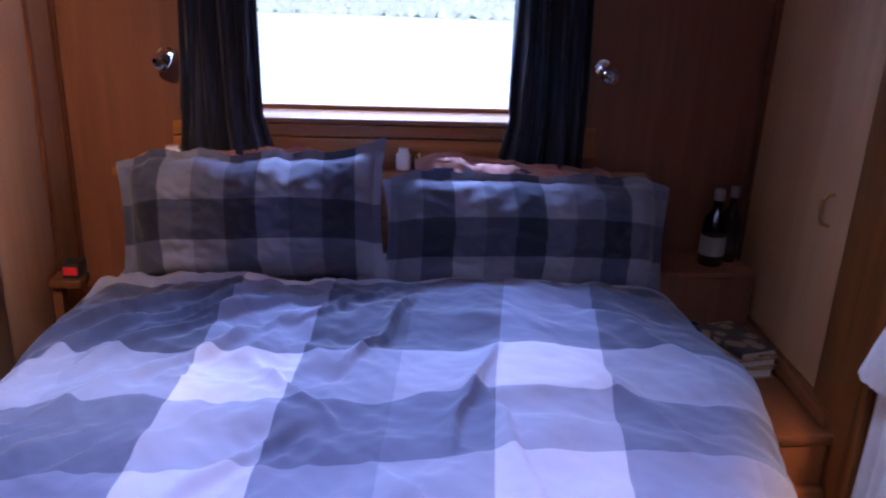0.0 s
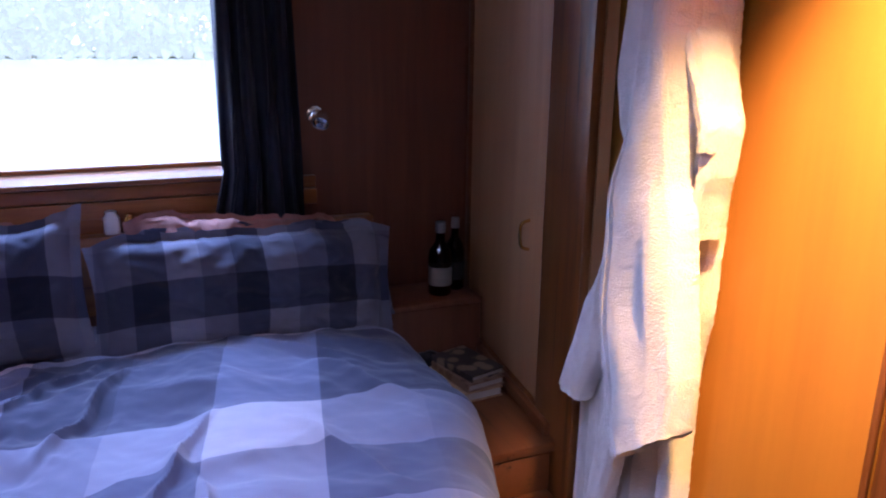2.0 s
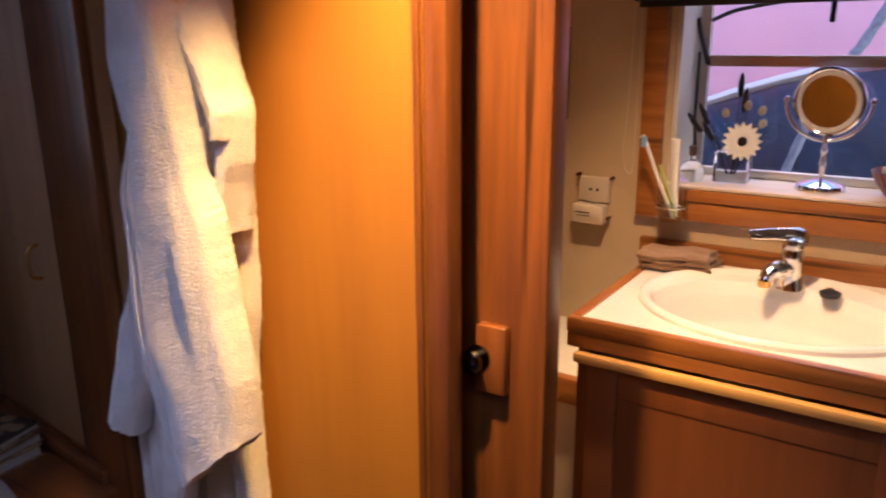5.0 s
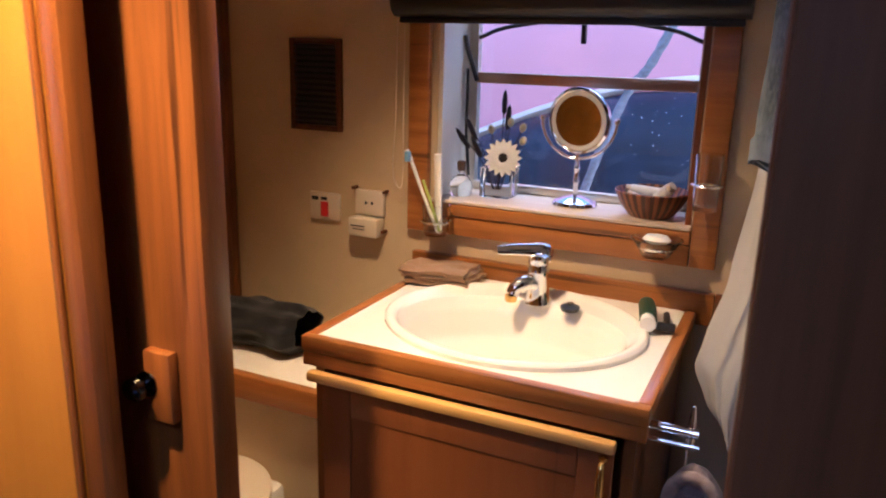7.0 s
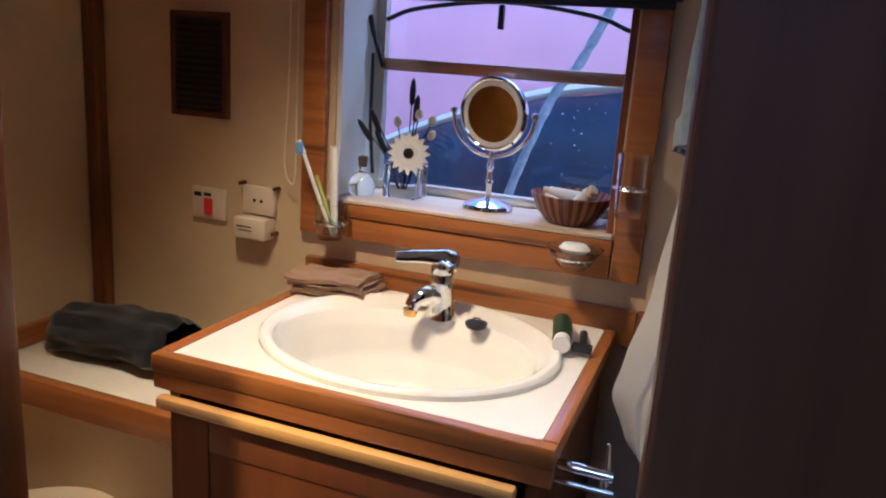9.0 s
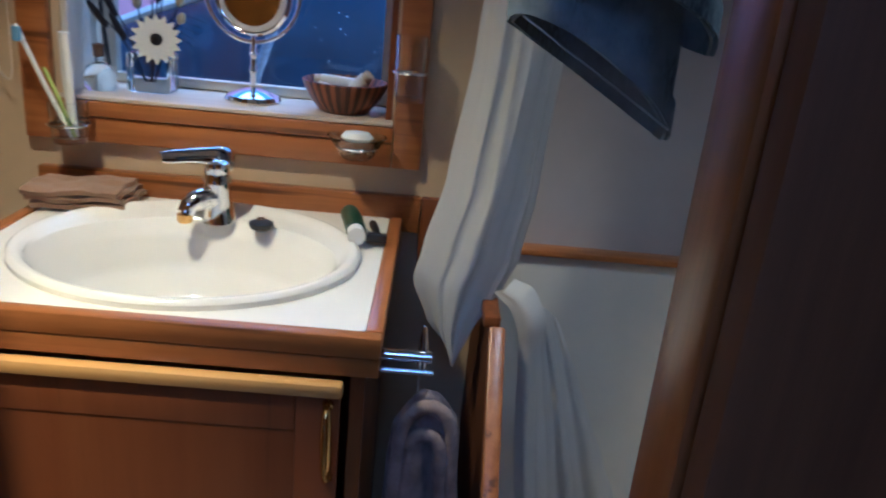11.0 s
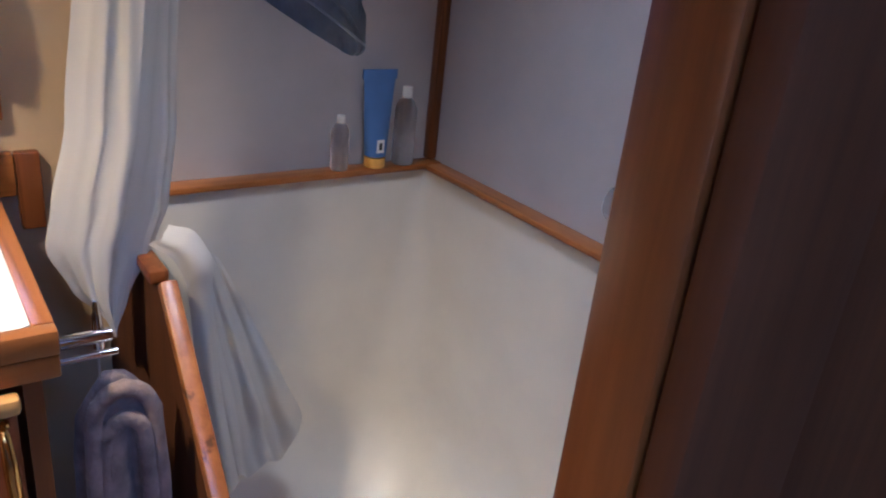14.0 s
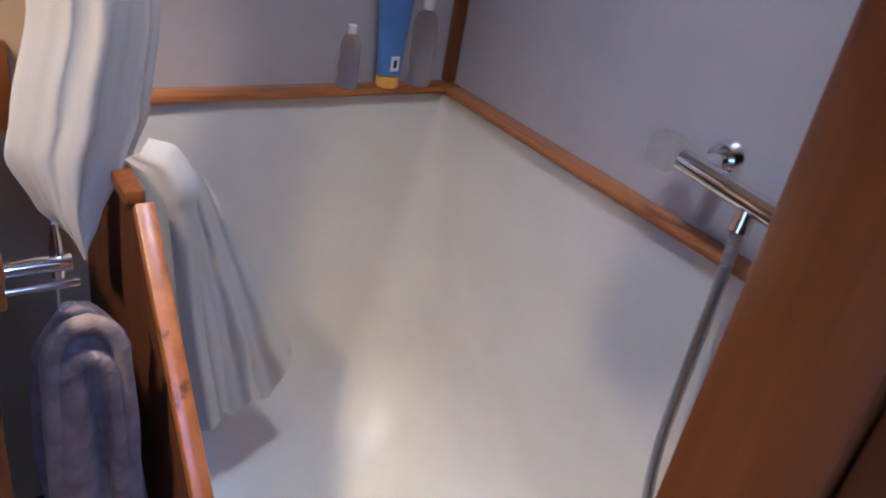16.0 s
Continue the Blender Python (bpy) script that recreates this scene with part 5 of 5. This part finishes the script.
part("lower_box", boxed(2.205, 2.2495, 0.920, 1.005, 0.932, 0.982, bevel=0.006), IVORY, sk)
for y in (0.948, 0.966):
    part("pin_hole", tube([(2.2315, y, 1.018), (2.2325, y, 1.018)], 0.0042, 10), BLACK, sk)
part("legend", boxed(2.2035, 2.2045, 0.955, 0.995, 0.960, 0.963), BLACK, sk); part("legend", boxed(2.2035, 2.2045, 0.955, 0.990, 0.952, 0.954), BLACK, sk)
for y, z in ((0.912, 1.050), (1.003, 1.054), (0.916, 0.946)):
    part("screw_cover", tube([(2.228, y, z), (2.249, y, z)], 0.0045, 10), DARKWOOD, sk)

tw = bmesh.new()


def roll_at(u, v):
    a = 2 * math.pi * u; y = 1.03 + 0.33 * v; e = 1 - 0.9 * max(0, abs(v - 0.5) * 2 - 0.8) ** 2 * 6
    r = (0.062 + 0.012 * rnd(a * 1.5, v * 4) + 0.004 * math.sin(a * 9)) * max(0.05, e)
    return Vector((2.06 + 1.25 * r * math.cos(a), y, max(0.653, 0.712 + 0.95 * r * math.sin(a) - 0.02 * (v - 0.2))))


tagged(part("towel", sheet(roll_at, 40, 40, closed=True, bm=tw), BLACK_TERRY), "rolled black towel lying on the pipe ledge", "towel")

wc = thing("toilet", "white ceramic toilet with a closed cream lid", "toilet", (1.68, 1.12, 0))
part("bowl", turned([(0.11, 0.0), (0.12, 0.02), (0.10, 0.12), (0.13, 0.25), (0.175, 0.34), (0.185, 0.38), (0.180, 0.39), (0.0, 0.39)], 40, (1.70, 1.12, 0), scale=(1.08, 0.96)), CERAMIC, wc)
part("lid", turned([(0.0, 0.392), (0.185, 0.392), (0.192, 0.400), (0.190, 0.415), (0.175, 0.424), (0.0, 0.428)], 40, (1.70, 1.12, 0), scale=(1.08, 0.96)), IVORY, wc, "cream lid")
part("cistern_base", boxed(1.80, 1.902, 0.99, 1.25, 0.10, 0.385, bevel=0.02), CERAMIC, wc)

# ---- towel rail ----
rail = thing("towel_ring", "chrome towel hook on the side of the vanity", "towel hook", (1.79, 0.11, 0.8))
part("arm", tube([(1.79, 0.1495, 0.803), (1.79, 0.062, 0.803)], 0.009, 14), CHROME, rail)
part("bar", tube([(1.775, 0.1495, 0.786), (1.775, 0.058, 0.786)], 0.0045, 10), CHROME, rail)
part("post", turned([(0.0, 0.782), (0.007, 0.783), (0.0075, 0.80), (0.006, 0.825), (0.003, 0.848), (0.0, 0.850)], 16, (1.797, 0.075, 0)), CHROME, rail)
part("loop", tube([(1.79, 0.078, 0.80), (1.79, 0.078, 0.742)], 0.0014, 6), IVORY, rail)


def hang_at(u, v):
    a = 2 * math.pi * u; z = 0.748 - 0.60 * v
    g = min(1.0, (v / 0.10)) ** 0.5 * (0.85 + 0.25 * v)
    k = 1 + 0.34 * math.sin(5 * a + 2 * v) * min(1, 0.2 + v * 4) + 0.08 * rnd(a, v * 6)
    return Vector((1.795 + 0.050 * g * math.cos(a) * k, 0.062 + 0.050 * g * math.sin(a) * k - 0.02 * v, z))


hung = thing("towel", "grey terry towel hanging from the hook beside the vanity", "towel", (1.79, 0.06, 0.45))
part("fall", sheet(hang_at, 60, 50, closed=True), GREY_TERRY, hung)
for k in range(2):
    r_ = 0.037 - 0.015 * k
    line = [Vector((1.757 - 0.004 * k, 0.060 + r_ * math.sin(a), 0.690 - 0.022 * k + r_ * 1.4 * math.cos(a))) for a in [-1.5 + q * 0.25 for q in range(13)]]
    line = [line[0] + Vector((-0.004, -0.004, -0.40 + 0.1 * q)) for q in range(4)] + line + [line[-1] + Vector((-0.004, 0.004, -0.1 * q)) for q in range(1, 5)]
    part("fold", tube(spline(line, 60), [0.011 + 0.002 * rnd(q * 0.4, k) for q in range(61)], 12), GREY_TERRY, hung)

# ---- shower curtain, rail and jeans ----
cr = thing("shower_rail", "chrome shower curtain rail", "rail", (1.7, -0.03, 1.92))
part("rod", tube([(1.112, -0.03, 1.92), (2.248, -0.03, 1.92)], 0.010, 14), CHROME, cr)
sc = thing("shower_curtain", "white shower curtain gathered aside and draped over the stub wall", "shower curtain", (2.02, 0.0, 1.9))
CL = [(1.91, -0.005), (1.40, 0.020), (1.225, 0.036), (1.02, 0.059), (0.90, 0.088), (0.84, 0.100), (0.77, 0.072), (0.712, 0.030)]
CR = [(1.91, -0.075), (1.40, -0.105), (1.24, -0.100), (1.02, -0.088), (0.90, -0.072), (0.84, -0.050), (0.77, -0.010), (0.712, 0.018)]


def gather_at(u, v):
    z = 1.91 - 1.198 * v; lo, hi = at_z(CR, z), at_z(CL, z)
    bow = 0.5 + 0.5 * rnd(u * 7, 4)
    ph = 2 * math.pi * (3.3 * u + 0.45 * rnd(u * 3, v * 1.2) + 0.25 * v) + 0.6 * math.sin(2.4 * v)
    tight = 0.35 + 0.65 * min(1.0, v * 1.4)
    fold = math.sin(ph) * (0.4 + 0.9 * bow) + 0.30 * math.sin(ph * 2.1 + 1.0 + 2 * rnd(v * 2, u * 4)) * tight
    x = 1.985 + 0.0034 * fold * tight - 0.030 * math.sin(math.pi * u) + 0.012 * rnd(u * 4, v * 3, 3) + 0.002 * rnd(u * 11, v * 6, 5)
    return Vector((x, lo + (hi - lo) * u + 0.006 * rnd(u * 9, v * 4), z + 0.006 * fold * v + 0.03 * (u - 0.5) * v ** 4))


part("gather", sheet(gather_at, 170, 90, thick=0.0015), CURTAIN, sc)


def tail_at(u, v):
    """The foot of the curtain hanging inside the shower: u from the capped edge inwards, v downwards."""
    top = 0.840 - 0.06 * u; foot = 0.335 + 0.02 * u + 0.10 * max(0.0, u - 0.75) * 4 * 0.5
    ya, yb = -0.082 - 0.070 * u, -0.142 - 0.175 * u
    z = top + (foot - top) * v
    y = ya + (yb - ya) * v ** 0.9
    pleat = math.sin(17 * u + 2.0 * v + 1.6 * rnd(u * 3, v * 2)) + 0.4 * math.sin(39 * u + 3 * v)
    x = 1.985 + 0.007 * pleat * (0.25 + 0.75 * v) + 0.035 * u + 0.012 * rnd(u * 3, v * 4, 8) - 0.015 * math.sin(math.pi * u) * v
    return Vector((x, y + 0.006 * rnd(u * 5, v * 6) * v, z - 0.012 * pleat * v ** 4 + 0.010 * rnd(u * 8, 3) * v))


part("tail", sheet(tail_at, 90, 60, thick=0.0015), CURTAIN, sc)


def lip_at(u, v):
    """The turned-back edge that comes over the capping and falls beside it."""
    k = round(v * 70); p, side = LIP_LINE[k], LIP_SIDE[k]
    w = (u - 0.5) * side.x
    return Vector((p.x - 0.012 * math.cos(math.pi * (u - 0.5)) + 0.004 * rnd(u * 3, v * 4), p.y - w, p.z + w * side.y + 0.003 * rnd(u * 3, v * 6)))


LIP = [(1.975, -0.052, 0.848), (1.955, -0.078, 0.838), (1.945, -0.098, 0.800), (1.950, -0.104, 0.740), (1.960, -0.120, 0.560), (1.965, -0.150, 0.345)]
LIPW = [(0.03, 0.9, 0), (0.042, 0.7, 0), (0.044, 0.3, 0), (0.034, 0.1, 0), (0.032, 0.1, 0), (0.036, 0.2, 0)]
LIP_LINE, LIP_SIDE = spline(LIP, 70), spline(LIPW, 70)
part("lip", sheet(lip_at, 20, 70, thick=0.002), CURTAIN, sc)

dn, n_, l_, b_ = mat("faded_denim", (0.10, 0.17, 0.26), 0.9)
co_ = n_.new("ShaderNodeTexCoord").outputs["Object"]
c1 = mixed(n_, l_, ramped(n_, l_, noised(n_, l_, co_, 14, 5), 0.35, 0.7), (0.055, 0.074, 0.092), (0.27, 0.32, 0.35))
l_.new(mixed(n_, l_, ramped(n_, l_, noised(n_, l_, co_, 320, 2, 0.5, (1, 1, 0.3)), 0.40, 0.80), c1, (0.22, 0.26, 0.28)), b_.inputs["Base Color"]); bumped(n_, l_, b_, noised(n_, l_, co_, 500, 2), 0.5, 0.001)
jeans = thing("jeans", "faded blue denim jeans hung over the shower rail to dry", "jeans", (1.57, -0.06, 1.9))


def leg(cy, w, x, z_low, slope, seed):
    """A trouser leg hung over the rail; its hem is cut askew and gapes towards the room."""
    def f(u, v):
        a = 2 * math.pi * u; y = cy + w * math.cos(a) * (1 + 0.05 * rnd(a, v * 5 + seed)) * (0.8 + 0.2 * v)
        gape = 0.030 * max(0.0, -math.sin(a)) * v ** 3
        low = z_low + slope * (y - cy) + gape
        deep = 0.026 + 0.022 * v ** 2
        return Vector((x + deep * math.sin(a) * (1 + 0.15 * rnd(a * 2, v * 6 + seed)) + 0.006 * rnd(u * 12, v * 7, seed), y, 1.935 + (low - 1.935) * v))

    def hem(u, v):
        p, q = f(u, 0.985), f(u, 1.0); d = (p - q).normalized(); a = 2 * math.pi * u
        out = Vector((math.sin(a), math.cos(a), 0)) * 0.0025
        return q + out + d * 0.030 * v
    return sheet(f, 64, 60, thick=0.003, closed=True), sheet(hem, 64, 4, thick=0.002, closed=True)


for args in ((-0.058, 0.083, 1.575, 1.232, 0.60, 1), (-0.092, 0.062, 1.530, 1.288, 0.28, 5)):
    tube_, hem_ = leg(*args)
    lg_ = part("leg", tube_, dn, jeans); part("hem", hem_, dn, lg_, "turned denim hem")
part("hem_stitch", tube(spline([(1.541, 0.018, 1.290), (1.535, -0.03, 1.261), (1.535, -0.09, 1.225), (1.545, -0.135, 1.198)], 14), 0.0012, 6), plain("pale_thread", (0.35, 0.40, 0.44), 0.8), jeans)


# ---- shower bottles and mixer ----
LZ = 0.8635
bt = thing("shampoo_tube", "sky blue standing tube with an amber cap", "toiletry tube", (2.142, -0.518, LZ), "toiletries on the shower ledge")
part("cap", turned([(0.0, LZ), (0.020, LZ), (0.021, LZ + 0.003), (0.021, LZ + 0.020), (0.0, LZ + 0.022)], 24, (2.142, -0.518, 0)), AMBER, bt, "amber cap")


def stand_at(u, v):
    a = 2 * math.pi * u; f = v ** 0.8
    return Vector((2.142 + (0.018 * (1 - f) + 0.002) * math.sin(a), -0.518 + (0.022 + 0.014 * f) * math.cos(a), LZ + 0.0225 + 0.165 * v))


tb_ = sheet(stand_at, 28, 12, closed=True); box(tb_, 2.1395, 2.1445, -0.555, -0.481, LZ + 0.172, LZ + 0.190)
part("tube_body", tb_, BLUE, bt)
part("printed_label", boxed(2.1210, 2.1222, -0.525, -0.509, LZ + 0.032, LZ + 0.058), SOAP, bt, "white printed label"); part("print_mark", boxed(2.1195, 2.1207, -0.520, -0.514, LZ + 0.038, LZ + 0.052), BLACK, bt)
CLEAR = glassy("cloudy_plastic", (0.97, 0.97, 0.96), 0.3, 1.15)
for x, y, r, h, lab in ((2.144, -0.440, 0.017, 0.105, "small cloudy plastic pump bottle"), (2.145, -0.585, 0.022, 0.155, "tall cloudy plastic lotion bottle")):
    t_ = thing("lotion_bottle", lab, "bottle", (x, y, LZ), "toiletries on the shower ledge")
    part("body", turned([(0.0, LZ), (r * 0.92, LZ), (r, LZ + 0.005), (r, LZ + h * 0.72), (r * 0.7, LZ + h * 0.82), (r * 0.4, LZ + h * 0.86), (0.0, LZ + h * 0.86)], 28, (x, y, 0)), CLEAR, t_)
    part("cap", turned([(0.0, LZ + h * 0.865), (r * 0.45, LZ + h * 0.865), (r * 0.45, LZ + h), (0.0, LZ + h)], 20, (x, y, 0)), SOAP, t_, "white cap")

mx = thing("shower_mixer", "chrome shower mixer with a clear knob and steel hose", "shower mixer", (1.53, -0.70, 0.97))
KX, KY, KZ = 1.585, -0.66, 0.962
esc = tube([(1.575, -0.6715, KZ + 0.005), (1.575, -0.660, KZ + 0.005)], [0.028, 0.022], 24); tube([(1.575, -0.660, KZ + 0.005), (1.575, -0.62, KZ)], 0.013, 16, bm=esc)
part("escutcheon", esc, CHROME, mx)
part("body", tube([(1.60, -0.62, KZ), (1.42, -0.62, KZ - 0.012)], 0.015, 18), CHROME, mx)
part("knob", tube([(1.604, -0.62, KZ), (1.612, -0.62, KZ), (1.640, -0.62, KZ - 0.002), (1.645, -0.62, KZ - 0.002)], [0.018, 0.026, 0.027, 0.020], 24), CLEAR, mx, "clear acrylic knob")
part("knob", tube([(1.416, -0.62, KZ - 0.012), (1.408, -0.62, KZ - 0.012), (1.380, -0.62, KZ - 0.014)], [0.018, 0.026, 0.024], 24), CLEAR, mx, "clear acrylic knob")
part("hose_nut", tube([(1.49, -0.618, KZ - 0.018), (1.488, -0.612, KZ - 0.045)], [0.012, 0.013], 16), CHROME, mx)
hp = spline([(1.487, -0.610, KZ - 0.045), (1.478, -0.600, 0.84), (1.474, -0.596, 0.70), (1.468, -0.594, 0.58), (1.450, -0.592, 0.48), (1.42, -0.585, 0.40), (1.33, -0.58, 0.36), (1.25, -0.59, 0.42), (1.22, -0.61, 0.60)], 220)
part("hose", tube(hp, [0.0085 if i % 2 else 0.0075 for i in range(221)], 12), plain("steel_hose", (0.45, 0.45, 0.46), 0.3, 0.9, 0.05), mx, "ribbed steel hose")
mx.location.x -= 0.028; mx.location.z -= 0.004

# ---- ceiling downlights ----
LENS, n_, l_, b_ = mat("lamp_lens", (1, 0.9, 0.7)); b_.inputs["Emission Color"].default_value = (1, 0.75, 0.45, 1); b_.inputs["Emission Strength"].default_value = 1.0
# The fitting at (-0.25, 0.66) is invented to go with the added port lamp
for x, y in ((0.92, 0.68), (-0.25, 0.66), (1.60, 0.645), (1.55, -0.20)):
    t_ = thing("ceiling_downlight", "small recessed brass ceiling downlight, lit", "ceiling lamp", (x, y, TOP), "ceiling downlights")
    part("bezel", turned([(0.030, TOP - 0.001), (0.040, TOP - 0.001), (0.040, TOP - 0.006), (0.030, TOP - 0.010)], 28, (x, y, 0)), BRASS, t_)
    part("lens", turned([(0.0, TOP - 0.002), (0.029, TOP - 0.002)], 24, (x, y, 0)), LENS, t_, "glowing lens")

# ---- outside: water, the moored boat beside, the far bank ----
wat, n_, l_, b_ = mat("river_water", (0.45, 0.47, 0.45), 0.25)
bumped(n_, l_, b_, noised(n_, l_, n_.new("ShaderNodeTexCoord").outputs["Object"], 1.2, 4), 0.25, 0.05)
tagged(part("water", boxed(-900, 900, -900, 900, -1.4, -0.55), wat), "calm bright river water", "water", kind="structure")
boat = thing("moored_boat", "red and navy boat moored close alongside", "boat", (4.0, 0.5, -0.5))
# Red paint lightened to pink: daylight on the boat's side is in the colour
HULLRED = plain("daylit_red_paint", (0.90, 0.48, 0.60), 0.2, vary=0.08, scale=2)
NAVYP = plain("navy_canvas", (0.011, 0.023, 0.054), 0.45, vary=0.35, scale=5)
part("cabin_side", boxed(3.75, 5.2, -5, 6, -0.5, 2.1, bevel=0.1, seg=4), HULLRED, boat)


def cover_at(u, v):
    y = -5 + 10.5 * u; top = 1.29 - 0.30 * max(0, y - 0.35) ** 1.6
    a = v * math.pi / 2
    return Vector((3.74 - 0.42 * math.sin(a) ** 0.8, y, top - (top + 0.5) * (1 - math.cos(a)) ** 1.0 + 0.02 * rnd(y * 3, v * 4)))


part("canvas_cover", sheet(cover_at, 80, 24, thick=0.01), NAVYP, boat, "navy canvas side cover")


def stripe_at(u, v):
    y = -5 + 10.5 * u; top = 1.29 - 0.30 * max(0, y - 0.35) ** 1.6
    return Vector((3.735 - 0.02 * math.sin(v * math.pi), y, top + 0.006 + 0.03 * v))


part("white_piping", sheet(stripe_at, 80, 4, thick=0.006), SOAP, boat, "white edge piping")
# Grey diagonal streak outside the window, modelled as a solid strand
part("rope", tube(spline([(3.30, 0.36, 1.62), (3.30, 0.473, 1.377), (3.29, 0.55, 1.26), (3.28, 0.66, 0.95), (3.28, 0.74, 0.60)], 40), [0.016 + 0.002 * math.sin(k * 2.1) for k in range(41)], 10), plain("mottled_grey", (0.24, 0.27, 0.34), 0.9, vary=0.3, scale=60), boat, "grey diagonal streak in front of the boat")
random.seed(9)
LEAF = cloth("bank_foliage_glowing", (0.07, 0.10, 0.045), 0.5, 3, 0.0, 0.0, 0.6)
# Pale emission puts the overbright outdoor haze into the leaves themselves
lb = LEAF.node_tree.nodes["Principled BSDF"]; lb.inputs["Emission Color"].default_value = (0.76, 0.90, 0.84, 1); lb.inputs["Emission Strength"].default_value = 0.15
vs, fs = [], []
for i in range(24000):
    x = random.uniform(-70, 70); top = 4.5 + 3.0 * rnd(x * 0.09, 3) + 1.5 * rnd(x * 0.35, 8)
    z = -0.5 + max(0.2, top) * random.random() ** 0.8; y = 62 + random.uniform(-2.5, 2.5) + 2 * rnd(x * 0.2, z * 0.3)
    s = random.uniform(0.2, 0.55); r = Euler((random.uniform(0, 6), random.uniform(0, 6), random.uniform(0, 6))).to_matrix(); k = len(vs)
    for q in ((-s, -s * 0.5, 0), (s, -s * 0.5, 0), (s * 0.3, s, 0)):
        vs.append(Vector((x, y, z)) + r @ Vector(q))
    fs.append((k, k + 1, k + 2))
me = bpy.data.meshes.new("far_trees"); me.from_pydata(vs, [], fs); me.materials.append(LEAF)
tagged(new("far_trees", me), "green trees along the far bank with a pale added glow", "trees", kind="stuff")
tagged(part("far_bank", boxed(-200, 200, 64, 90, -0.6, -0.45), plain("bank_grass", (0.10, 0.12, 0.05), 0.9, vary=0.3, scale=0.5)), "grassy far river bank", "bank", kind="structure")
